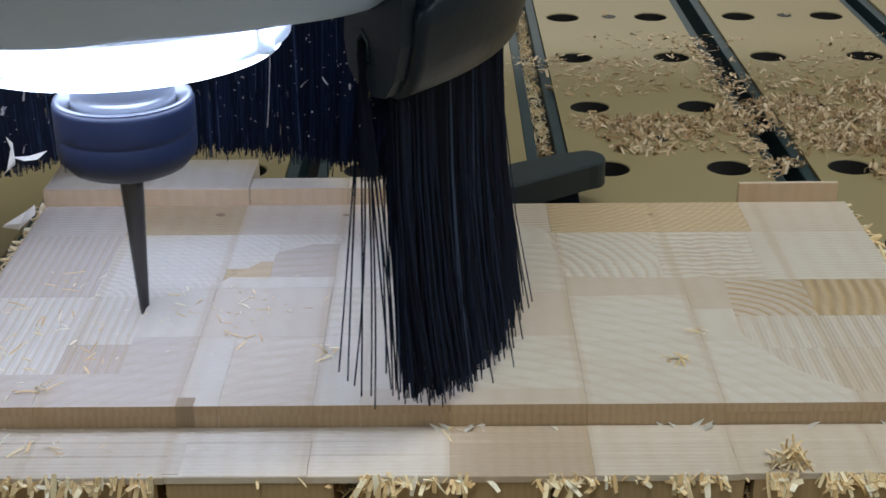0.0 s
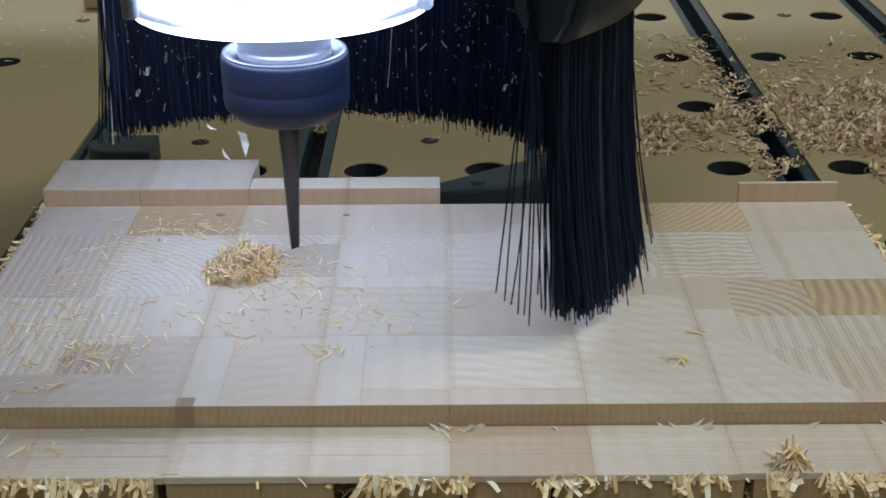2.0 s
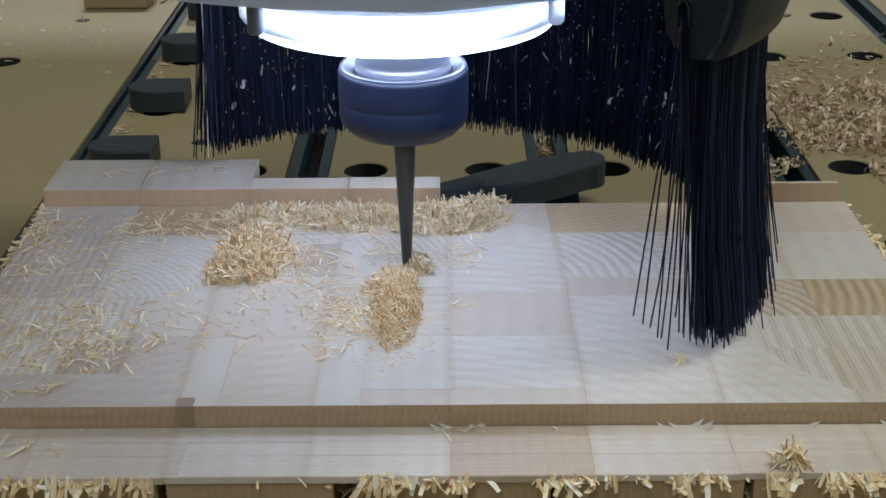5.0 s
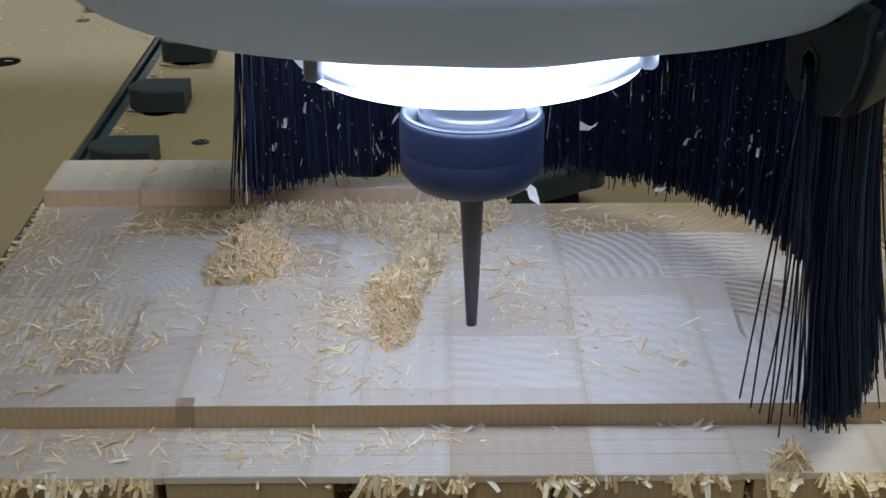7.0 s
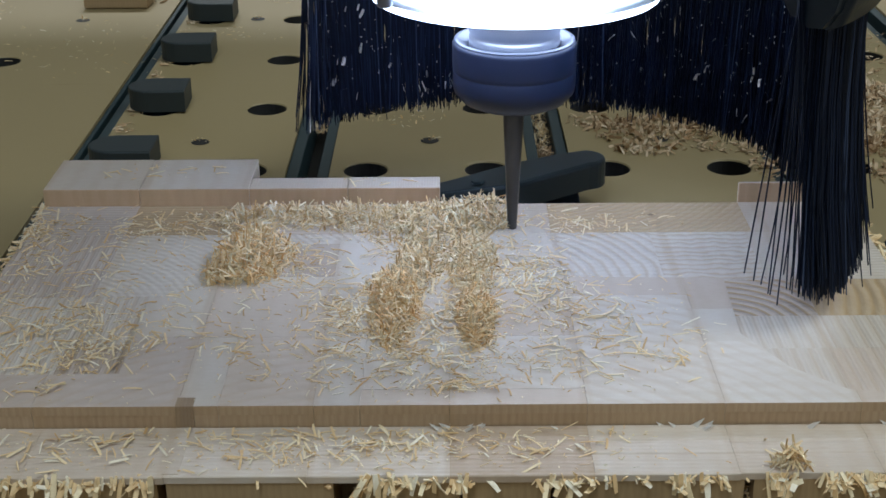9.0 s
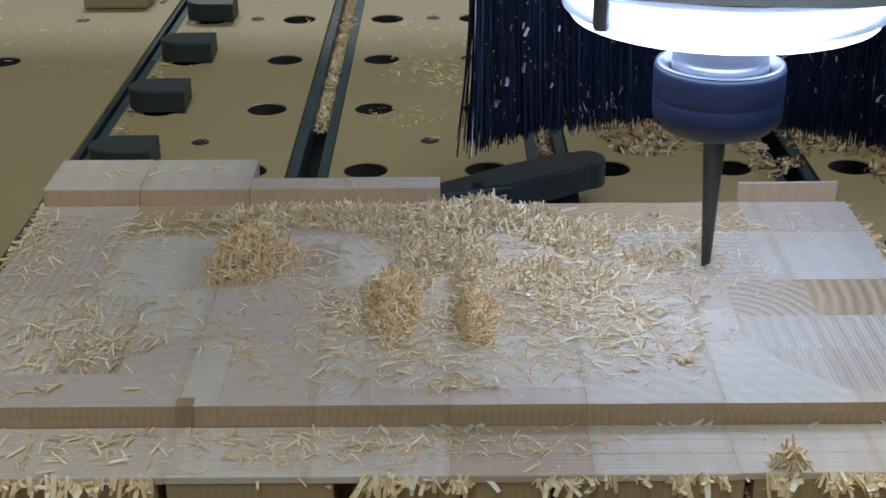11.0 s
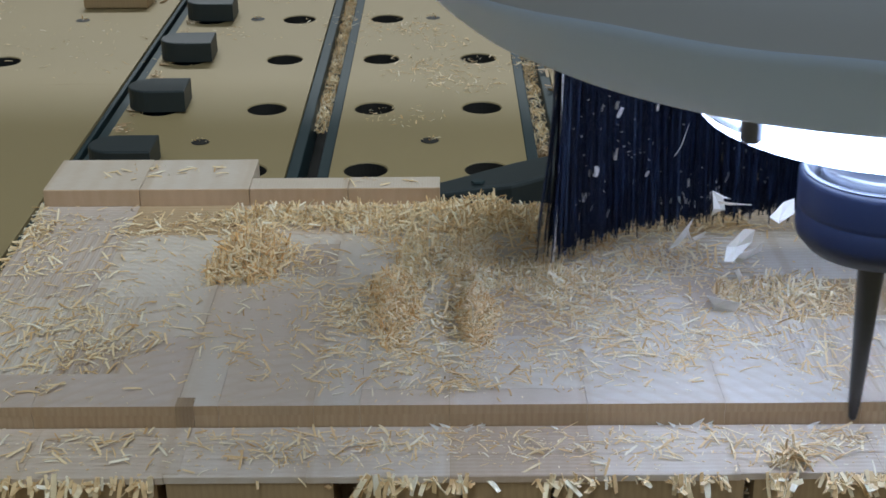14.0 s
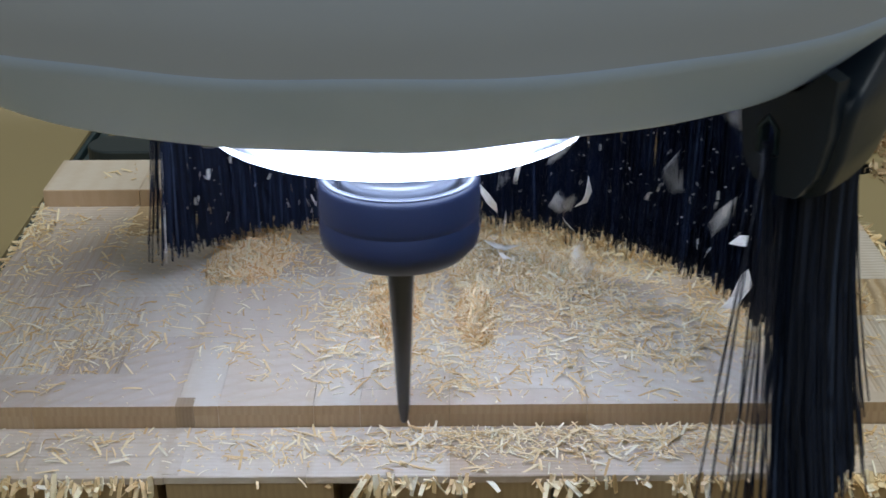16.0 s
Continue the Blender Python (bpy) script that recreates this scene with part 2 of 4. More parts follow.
# ---- the hall that closes the place ----
def setting(name, bm, material, label, category):
    return tagged(part(name, bm, material), label, category, "", "structure")


setting("floor", box(-4, 4, -4, 5, -0.95, -0.85), CONCRETE, "grey concrete workshop floor", "floor")
setting("wall_north", box(-4, 4, 5, 5.2, -0.95, 3.6), HALL, "plain plastered workshop wall", "wall")
setting("wall_south", box(-4, 4, -4.2, -4, -0.95, 3.6), HALL, "plain plastered workshop wall", "wall")
setting("wall_east", box(4, 4.2, -4.2, 5.2, -0.95, 3.6), HALL, "plain plastered workshop wall", "wall")
setting("wall_west", box(-4.2, -4, -4.2, 5.2, -0.95, 3.6), HALL, "plain plastered workshop wall", "wall")
setting("ceiling", box(-4.2, 4.2, -4.2, 5.2, 3.6, 3.7), HALL, "plain pale workshop ceiling", "ceiling")

# ---- the machine bed: panels with holes, and slots with rails between them ----
PITCH_X, PITCH_Y, HOLE_X, HOLE_Y, HOLE_R = 0.06477, 0.1052, -0.1089, 0.7113, 0.0117
SLOT_W = 0.0235
ROWS_FROM, ROWS_TO = -8, 10


def holed_panel(columns, x0, x1, rows):
    """A panel top with round holes at the columns, 22 mm thick at the holes."""
    bm = bmesh.new()
    cuts = [x0] + [(a + b) / 2 for a, b in zip(columns, columns[1:])] + [x1]
    n = 32
    for ci, cx in enumerate(columns):
        for r in rows:
            cy = HOLE_Y + r * PITCH_Y
            bx0, bx1, by0, by1 = cuts[ci], cuts[ci + 1], cy - PITCH_Y / 2, cy + PITCH_Y / 2
            outer, mid, inner, low = [], [], [], []
            for i in range(n):
                a = 2 * math.pi * (i + 0.5) / n
                c, s = math.cos(a), math.sin(a)
                k = min(((bx1 if c > 0 else bx0) - cx) / c, ((by1 if s > 0 else by0) - cy) / s)
                outer.append(bm.verts.new((cx + c * k, cy + s * k, 0)))
                mid.append(bm.verts.new((cx + c * (HOLE_R + 0.0006), cy + s * (HOLE_R + 0.0006), 0)))
                inner.append(bm.verts.new((cx + c * HOLE_R, cy + s * HOLE_R, -0.0007)))
                low.append(bm.verts.new((cx + c * HOLE_R, cy + s * HOLE_R, -0.022)))
            corners = []
            for x, y in ((bx1, by1), (bx0, by1), (bx0, by0), (bx1, by0)):
                corners.append(bm.verts.new((x, y, 0)))
            for i in range(n):
                j = (i + 1) % n
                bm.faces.new((outer[i], outer[j], mid[j], mid[i]))
                bm.faces.new((mid[i], mid[j], inner[j], inner[i]))
                bm.faces.new((inner[i], inner[j], low[j], low[i]))
                a, b = outer[i].co, outer[j].co
                if abs(a.x - b.x) > 1e-6 and abs(a.y - b.y) > 1e-6:
                    q = min(corners, key=lambda v: (v.co - a).length + (v.co - b).length)
                    bm.faces.new((outer[i], q, outer[j]))
    y0, y1 = HOLE_Y + (rows[0] - 0.5) * PITCH_Y, HOLE_Y + (rows[-1] + 0.5) * PITCH_Y
    for x in (x0, x1):
        bm.faces.new([bm.verts.new(c) for c in ((x, y0, 0), (x, y1, 0), (x, y1, -0.022), (x, y0, -0.022))])
    bm.faces.new([bm.verts.new(c) for c in ((x0, y0, 0), (x1, y0, 0), (x1, y0, -0.022), (x0, y0, -0.022))])
    bmesh.ops.recalc_face_normals(bm, faces=bm.faces[:])
    # hole walls get the near-black second material: the shade inside, put into the colour
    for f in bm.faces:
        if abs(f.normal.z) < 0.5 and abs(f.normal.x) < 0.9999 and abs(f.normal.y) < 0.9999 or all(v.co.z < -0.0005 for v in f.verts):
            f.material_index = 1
    return bm


def slot_x(s):
    """The middle line of a slot; the rails are not laid quite evenly."""
    return HOLE_X + PITCH_X * (2 * s + 0.5) + (0.0016 if s in (0, 1) else 0)


bed = thing("machine_bed", "beige router bed with round holes and dark slots", "machine bed", kind="structure")
for s in range(-1, 5):
    left, right = slot_x(s) + SLOT_W / 2, slot_x(s + 1) - SLOT_W / 2
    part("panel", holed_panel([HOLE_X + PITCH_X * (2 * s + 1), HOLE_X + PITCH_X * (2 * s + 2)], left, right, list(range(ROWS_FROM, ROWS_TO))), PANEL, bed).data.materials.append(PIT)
EDGE = -0.2072
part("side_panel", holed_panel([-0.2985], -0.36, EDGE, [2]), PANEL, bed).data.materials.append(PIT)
part("side_panel", box(-0.36, EDGE, 0.974, 1.8, -0.022, 0), PANEL, bed)
part("side_panel", box(-0.36, EDGE, -0.15, 0.869, -0.022, 0), PANEL, bed)
part("side_panel", box(-0.9, -0.361, -0.15, 1.8, -0.022, 0), PANEL, bed)
for s in range(-1, 5):
    for side in (-1, 1):
        x, w = (EDGE + 0.0016, 0.0015) if (s, side) == (-1, -1) else (slot_x(s) + side * (SLOT_W / 2 - 0.0034), 0.0033)
        part("rail", box(x - w, x + w, -0.15, 1.75, -0.02, -0.0015, 0.0008), RAIL, bed, "dark metal slot rail")
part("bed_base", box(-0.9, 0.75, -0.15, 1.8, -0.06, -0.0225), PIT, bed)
part("bed_frame", box(-0.9, 0.75, -0.15, 1.8, -0.85, -0.061), PIT, bed)


def screw(x, y):
    bm = turned([(0.0, 0.0002), (0.0044, 0.0002), (0.0052, 0.0)], 20)
    ob = part("screw", bm, PIT, bed, "dark countersunk screw")
    ob.location = (x, y, 0.0002)


for i in range(-1, 4):
    for y in (0.757, 1.028):
        screw(-0.1397 + i * 2 * PITCH_X, y)


# the machine's cross beam, high over the bed; it carries the head along the bed
beam = part("gantry_beam", box(-1.6, 1.6, -0.23, 0.23, 0.45, 0.95, 0.02), HOOD_IN)
tagged(beam, "dark grey cross beam spanning above the bed", "machine beam")


# ---- D-shaped stop pads standing in the holes ----
def stop_pad():
    ob = thing("stop_pad", "dark green plastic D-shaped stop pad on bed", "stop pad", group="stop pads on the bed")
    pts = [(0.0175, -0.0137), (0.0175, 0.0137)]
    pts += [(-0.004 + 0.0138 * math.cos(radians(a)), 0.0137 * math.sin(radians(a))) for a in range(90, 271, 12)]
    part("pad_body", prism(pts, 0.0012, 0.0142, 0.0009), PADS, ob)
    part("peg", turned([(0, -0.015), (0.011, -0.015), (0.011, 0.0013), (0, 0.0013)], 24), RUBBER, ob)
    return ob


pad = stop_pad()
pad.matrix_basis = pose(-0.1745, 0.7165, 0)
for i in range(1, 5):
    copy_thing(pad, pose(-0.1745 + 0.0002 * i, 0.7165 + 0.1052 * i, 0, 0, 0, random.uniform(-1.5, 1.5)))

# ---- a wooden offcut left on the bed ----
offcut = thing("wood_offcut", "small brown softwood offcut lying on the router bed", "offcut", (-0.250, 1.072, 0))
bm = box(-0.026, 0.024, -0.011, 0.016, 0.0004, 0.0130, 0.0012)
for v in bm.verts:
    v.co.x += 0.004 * noise.noise((v.co.x * 60, v.co.y * 60, 1.0))
part("offcut_body", bm, LOWER_WOOD, offcut)

# ---- toggle clamp behind the board ----
clamp = thing("toggle_clamp", "dark plastic clamp lever behind wooden board", "clamp", (0.034, 0.645, 0))
arm = [(-0.042, -0.0330), (-0.004, -0.0217), (0.0355, 0.0060)]
arm += [(0.0352 + 0.0090 * math.cos(radians(a)), 0.0168 + 0.0105 * math.sin(radians(a))) for a in range(-60, 106, 15)]
arm += [(0.0190, 0.0215), (-0.0014, 0.0102), (-0.0250, -0.0070), (-0.0390, -0.0170), (-0.044, -0.0260)]
part("lever", prism(arm, 0.0115, 0.0250, 0.0018), PADS, clamp)
bm = box(-0.010, 0.0300, 0.0040, 0.0200, 0.0, 0.0113, 0.001)
for v in bm.verts:
    v.co.x += 0.002 * (1 - v.co.z / 0.0113) if v.co.x > 0.01 else 0
part("foot", bm, RUBBER, clamp)
part("pivot_bolt", turned([(0, 0.0252), (0.0030, 0.0252), (0.0034, 0.0256), (0.0030, 0.0264), (0, 0.0264)], 6), RAIL, clamp, "small dark bolt head").location = (-0.020, -0.019, 0)

# ---- the wooden board: glued blocks, a carved floor, a raised plateau, a front ledge ----
FLOOR_Z, TOP_Z, LEDGE_Z, RIM_Z = 0.0340, 0.0370, 0.0292, 0.0417
COLS = [-0.1770, -0.1320, -0.0880, -0.0440, 0.0, 0.0445, 0.0890, 0.1330, 0.1740]
BACK = 0.5778
board = thing("wooden_board", "pale glued softwood board with carved pockets, lying on the router bed", "wooden board")


def block(bm, material, shaded_face=False):
    bm.normal_update()
    # faces towards the front take the darker copy that carries their shade
    if shaded_face:
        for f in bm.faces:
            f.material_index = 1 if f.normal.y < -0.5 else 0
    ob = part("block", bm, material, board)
    if shaded_face:
        ob.data.materials.append(SHADED_FACE)
    return ob


PLATEAU = [(-0.20, 0.3979), (0.20, 0.3979), (0.20, 0.4030), (0.1423, 0.4042), (0.1305, 0.4070), (0.1153, 0.4218), (0.1030, 0.4469), (0.1053, 0.4932),
           (0.0448, 0.4952), (0.0431, 0.5165), (0.0393, 0.5425), (0.0320, 0.5480), (0.0253, 0.5470), (0.0155, 0.5370), (0.0014, 0.5228), (-0.0031, 0.4959),
           (-0.0227, 0.4962), (-0.0250, 0.5190), (-0.0296, 0.5290), (-0.0471, 0.5322), (-0.0667, 0.5211), (-0.0893, 0.4896), (-0.1119, 0.4776),
           (-0.1114, 0.4201), (-0.20, 0.4194)]


def plateau_piece(x0, x1, y0, y1):
    bm = bmesh.new()
    bm.faces.new([bm.verts.new((x, y, TOP_Z)) for x, y in PLATEAU])
    for co, no in (((x0, 0, 0), (-1, 0, 0)), ((x1, 0, 0), (1, 0, 0)), ((0, y0, 0), (0, -1, 0)), ((0, y1, 0), (0, 1, 0))):
        bmesh.ops.bisect_plane(bm, geom=bm.verts[:] + bm.edges[:] + bm.faces[:], plane_co=co, plane_no=no, clear_outer=True)
    if not bm.faces:
        bm.free()
        return None
    top = bmesh.ops.extrude_face_region(bm, geom=bm.faces[:])
    for v in [g for g in top["geom"] if isinstance(g, bmesh.types.BMVert)]:
        v.co.z = FLOOR_Z - 0.0004
    bmesh.ops.recalc_face_normals(bm, faces=bm.faces[:])
    return bm


# each block of the top: x from, x to, y from, y to, tone, figure of the uncut wood, figure where it is carved
CELLS = (
    (-0.1770, -0.1353, 0.3980, 0.4245, "lilac", "end", "combed_x"), (-0.1770, -0.1353, 0.4245, 0.4860, "white", "long", "combed_y"),
    (-0.1770, -0.1353, 0.4860, 0.5450, "lilac", "deep", "combed_y"), (-0.1770, -0.1353, 0.5450, BACK, "lilac", "long", "combed_x"),
    (-0.1353, -0.0880, 0.3980, 0.4470, "lilac", "end", "combed_y"), (-0.1353, -0.0880, 0.4470, 0.4860, "white", "long", "combed_y"),
    (-0.1353, -0.0880, 0.4860, 0.5450, "white", "long", "faint_waves"), (-0.1353, -0.0880, 0.5450, BACK, "tan", "long", "combed_x"),
    (-0.0880, -0.0749, 0.3980, 0.4463, "white", "long", "combed_x"), (-0.0749, -0.0440, 0.3980, 0.4463, "pink", "end", "combed_x"),
    (-0.0880, -0.0440, 0.4463, 0.4868, "pink", "long", "combed_x"), (-0.0880, -0.0440, 0.4868, 0.4968, "white", "long", "faint_waves"),
    (-0.0880, -0.0691, 0.4968, 0.5111, "orange", "end", "waves"), (-0.0691, -0.0440, 0.4968, 0.5280, "lilac", "end", "faint_waves"),
    (-0.0880, -0.0691, 0.5111, 0.5450, "white", "long", "faint_waves"), (-0.0691, -0.0440, 0.5280, 0.5450, "white", "long", "faint_waves"),
    (-0.0880, -0.0440, 0.5450, BACK, "pink", "long", "combed_x"),
    (-0.0440, -0.0290, 0.3980, 0.4470, "white", "long", "combed_x"), (-0.0290, 0.0000, 0.3980, 0.4083, "pink", "long", "combed_x"),
    (-0.0290, 0.0000, 0.4083, 0.4470, "white", "long", "combed_x"), (-0.0440, 0.0000, 0.4470, 0.4868, "white", "end", "combed_x"),
    (-0.0440, 0.0000, 0.4868, 0.5450, "white", "long", "faint_waves"), (-0.0440, 0.0000, 0.5450, BACK, "pink", "long", "combed_x"),
    (0.0000, 0.0445, 0.3980, 0.4083, "pink", "long", "combed_x"), (0.0000, 0.0445, 0.4083, 0.4463, "white", "end", "combed_x"),
    (0.0000, 0.0445, 0.4463, 0.4814, "pink", "long", "combed_x"), (0.0000, 0.0445, 0.4814, 0.5273, "white", "end", "combed_x"),
    (0.0000, 0.0445, 0.5273, 0.5450, "white", "long", "faint_waves"), (0.0000, 0.0430, 0.5450, BACK, "pink", "long", "combed_x"),
    (0.0445, 0.0890, 0.3980, 0.4411, "white", "end", "combed_x"), (0.0445, 0.0890, 0.4411, 0.4783, "white", "end", "combed_x"),
    (0.0445, 0.0890, 0.4783, 0.4978, "pink", "long", "combed_x"), (0.0445, 0.0838, 0.4978, 0.5450, "white", "long", "waves"),
    (0.0430, 0.0852, 0.5450, BACK, "orange", "long", "diagonal"), (0.0852, 0.1268, 0.5450, BACK, "orange", "long", "diagonal"),
    (0.0838, 0.1235, 0.4978, 0.5450, "white", "long", "flecks"), (0.0890, 0.1330, 0.3980, 0.4411, "white", "end", "stripes"),
    (0.0890, 0.1358, 0.4411, 0.4665, "white", "long", "stripes"), (0.0890, 0.1358, 0.4665, 0.4978, "pink", "long", "rings"),
    (0.1330, 0.1740, 0.3980, 0.4411, "pink", "long", "stripes"), (0.1358, 0.1740, 0.4411, 0.4665, "white", "long", "stripes"),
    (0.1358, 0.1740, 0.4665, 0.4978, "tan", "long", "skew"), (0.1235, 0.1740, 0.4978, 0.5450, "white", "long", "combed_x"),
    (0.1268, 0.1740, 0.5450, BACK, "pink", "long", "combed_x"))
rng = random.Random(4)
g = 0.00005
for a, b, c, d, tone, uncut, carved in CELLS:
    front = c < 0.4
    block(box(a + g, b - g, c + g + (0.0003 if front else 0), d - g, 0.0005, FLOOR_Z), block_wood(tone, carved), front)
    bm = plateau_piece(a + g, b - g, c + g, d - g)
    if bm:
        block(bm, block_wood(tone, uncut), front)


def ledge_piece(x0, x1, front):
    """A stretch of the front ledge with the low steps that the cutter left along it."""
    line = [(front, 0.0266), (front, 0.0288), (front + 0.0004, 0.0291), (0.3782, 0.0292), (0.3788, 0.0290), (0.3803, 0.0290), (0.3809, 0.0293), (0.3862, 0.0293), (0.3868, 0.0291),
            (0.3882, 0.0291), (0.3888, 0.0294), (0.3945, 0.0294), (0.3950, 0.0291), (0.3978, 0.0291), (0.3978, 0.0266)]
    bm = bmesh.new()
    rows = [[bm.verts.new((x, y, z)) for y, z in line] for x in (x0, x1)]
    for i in range(len(line)):
        j = (i + 1) % len(line)
        bm.faces.new((rows[0][i], rows[0][j], rows[1][j], rows[1][i]))
    bm.faces.new(rows[0][::-1])
    bm.faces.new(rows[1])
    bmesh.ops.recalc_face_normals(bm, faces=bm.faces[:])
    return bm


for x0, x1 in zip(COLS, COLS[1:]):
    block(ledge_piece(x0 + g, x1 - g, 0.3690 + rng.uniform(-0.0005, 0.0005)), LEDGE_DARK if x0 == 0.0 else LEDGE_WOOD)
# the narrow dark strip let into the front
block(box(-0.0886, -0.0828, 0.39765, 0.4034, 0.0294, TOP_Z + 0.0002), DARK_WOOD)
block(box(-0.0886, -0.0835, 0.3702, 0.39755, 0.0280, LEDGE_Z + 0.00015), WOOD_END)
# the browner boards under the ledge
for a, b in ((-0.178, -0.0905), (-0.0875, -0.0360), (-0.0290, 0.0030), (0.0042, 0.0310), (0.0322, 0.0905), (0.0935, 0.1760)):
    block(box(a, b, 0.3702 + rng.uniform(-0.0006, 0.0006), 0.3978, 0.0004, 0.0264), LOWER_WOOD)
# the rims left uncut along the back
def rim(a, b, d, top, material):
    bm = box(a, b, BACK + 0.0002, d, 0.0005, top, 0.0003, 1)
    bm.normal_update()
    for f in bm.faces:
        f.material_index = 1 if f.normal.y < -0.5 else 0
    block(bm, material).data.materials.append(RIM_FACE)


for a, b, d in ((-0.1775, -0.1353, 0.6160), (-0.1351, -0.0872, 0.6155), (-0.0870, -0.0440, 0.5912), (-0.0438, -0.0036, 0.5916)):
    rim(a, b, d, RIM_Z, rng.choice((WOOD_X, WOOD_Y)))
rim(0.1270, 0.1703, 0.5800, 0.0428, WOOD_Y)


# small dark knots in the back row
for x, y, w in ((-0.0985, 0.5672, 0.0022), (-0.0440, 0.5660, 0.0016), (0.0870, 0.5640, 0.0014)):
    ob = part("knot", turned([(0, 0.0004), (0.7, 0.0004), (1.0, 0.0)], 14), DARK_WOOD, board, "small dark knot")
    ob.matrix_basis = Matrix.Translation((x, y, FLOOR_Z)) @ Matrix.Diagonal((w, w * 0.8, 0.6, 1))

# ---- shavings ----
def add_shaving(verts, faces, at, length, width, curl, yaw, pitch, roll, thick=0.00014):
    """A bent sliver of wood with thickness."""
    m = Matrix.Translation(at) @ Euler((roll, pitch, yaw)).to_matrix().to_4x4()
    base, n = len(verts), 3
    bow = 0.2 * math.sin(yaw * 7.3) * curl
    for i in range(n + 1):
        u = i / n - 0.5
        x = u * length
        z = curl * length * (0.25 - u * u)
        w = width * (0.5 - 0.25 * abs(u))
        for y, dz in ((-w, 0), (w, 0), (w, thick), (-w, thick)):
            verts.append(m @ Vector((x, y + bow * length * (0.25 - u * u) * 2, z + dz)))
    for i in range(n):
        a, b = base + 4 * i, base + 4 * i + 4
        for j in range(4):
            k = (j + 1) % 4
            faces.append((a + j, a + k, b + k, b + j))
    faces.append((base, base + 3, base + 2, base + 1))
    e = base + 4 * n
    faces.append((e, e + 1, e + 2, e + 3))


def surface_z(x, y):
    """Height of the wood under a place on the board."""
    if y < 0.398:
        return LEDGE_Z
    inside, n = False, len(PLATEAU)
    for i in range(n):
        (xa, ya), (xb, yb) = PLATEAU[i], PLATEAU[(i + 1) % n]
        if (ya > y) != (yb > y) and x < (xb - xa) * (y - ya) / (yb - ya) + xa:
            inside = not inside
    return TOP_Z if inside else FLOOR_Z


LOOSE = []


def shavings(x, y, rx, ry, count, t=0.0, height=0.0, size=1.0, seed=0, label="pale wood shavings scattered on the carved board", base=None, material=None):
    """A drift of shavings that the cutter frees at t seconds; until then they are still in the wood."""
    r = random.Random(int((x + 1) * 99991 + (y + 1) * 7919 + t * 131 + seed))
    verts, faces = [], []
    for _ in range(int(count * (1.2 if y < 0.398 else 1.5)) if base is None else count):
        a, d = r.uniform(0, 2 * math.pi), math.sqrt(r.random()) if not height else r.random() ** 0.7
        px, py = d * math.cos(a) * rx, d * math.sin(a) * ry
        if not height and base is None:
            px, py = r.gauss(0, rx * 0.62), r.gauss(0, ry * 0.62)
            clump = noise.noise(((x + px) * 55, (y + py) * 55, 3.0))
            if clump < r.uniform(-0.5, 0.45):
                px, py = px * 0.8 + r.gauss(0, rx * 0.25), py * 0.8 + r.gauss(0, ry * 0.25)
            px, py = min(0.176, max(-0.176, x + px)) - x, min(0.5765, max(0.3705, y + py)) - y
            if abs(y + py - 0.398) < 0.0022:
                py += 0.005 if y > 0.398 else -0.005
        z = base if base is not None else surface_z(x + px, y + py)
        lift = height * (1 - d * d) * r.random() + (r.uniform(0.0003, 0.0014) if base is None else r.uniform(0.0001, 0.0006))
        ln = r.choice((0.0012, 0.0018, 0.0024, 0.0032, 0.0040, 0.0050, 0.0066)) * size * (1.15 if height else 1.0) * r.uniform(0.85, 1.3)
        tilt = 0.26 if not height else 0.75
        add_shaving(verts, faces, (px, py, z + lift), ln, min(0.0009, max(0.00034, ln * r.uniform(0.08, 0.18))) * (1.0 if material is not OLD_CHIP else 2.4), r.uniform(-0.1, 0.32), r.uniform(0, 6.28), r.gauss(0, tilt), r.gauss(0, tilt))
    if base is None:
        # crumbs and dust between the long shavings
        for _ in range(int(count * 0.9)):
            px, py = r.gauss(0, rx * 0.6), r.gauss(0, ry * 0.6)
            if not (-0.176 < x + px < 0.173 and 0.3705 < y + py < 0.5765) or abs(y + py - 0.398) < 0.0012:
                continue
            ln = r.uniform(0.0005, 0.0014)
            add_shaving(verts, faces, (px, py, surface_z(x + px, y + py) + 0.00025), ln, ln * r.uniform(0.25, 0.5), 0.1, r.uniform(0, 6.28), r.gauss(0, 0.2), r.gauss(0, 0.2))
    me = bpy.data.meshes.new("shavings")
    me.from_pydata(verts, [], faces)
    me.materials.append(material or SHAVING)
    ob = tagged(new("shavings", me), label, "wood shavings", "", "stuff")
    ob.location = (x, y, 0)
    if t > 0:
        LOOSE.append((ob, t, 0.012 + height * 1.3))
    return ob


# left over from earlier passes
shavings(-0.1374, 0.4479, 0.0262, 0.0306, 22, 0, 0)
shavings(-0.1378, 0.4114, 0.0094, 0.0057, 8, 0, 0)
shavings(-0.0816, 0.4650, 0.0249, 0.0232, 25, 0, 0)
shavings(-0.1304, 0.3863, 0.0236, 0.0103, 14, 0, 0)
shavings(-0.0420, 0.4339, 0.0059, 0.0041, 8, 0, 0)
shavings(0.0760, 0.4262, 0.0038, 0.0024, 8, 0, 0)
shavings(0.0883, 0.4482, 0.0024, 0.0017, 5, 0, 0)
shavings(0.0008, 0.3941, 0.0109, 0.0035, 3, 0, 0)
shavings(-0.1463, 0.4753, 0.0190, 0.0386, 16, 0, 0)
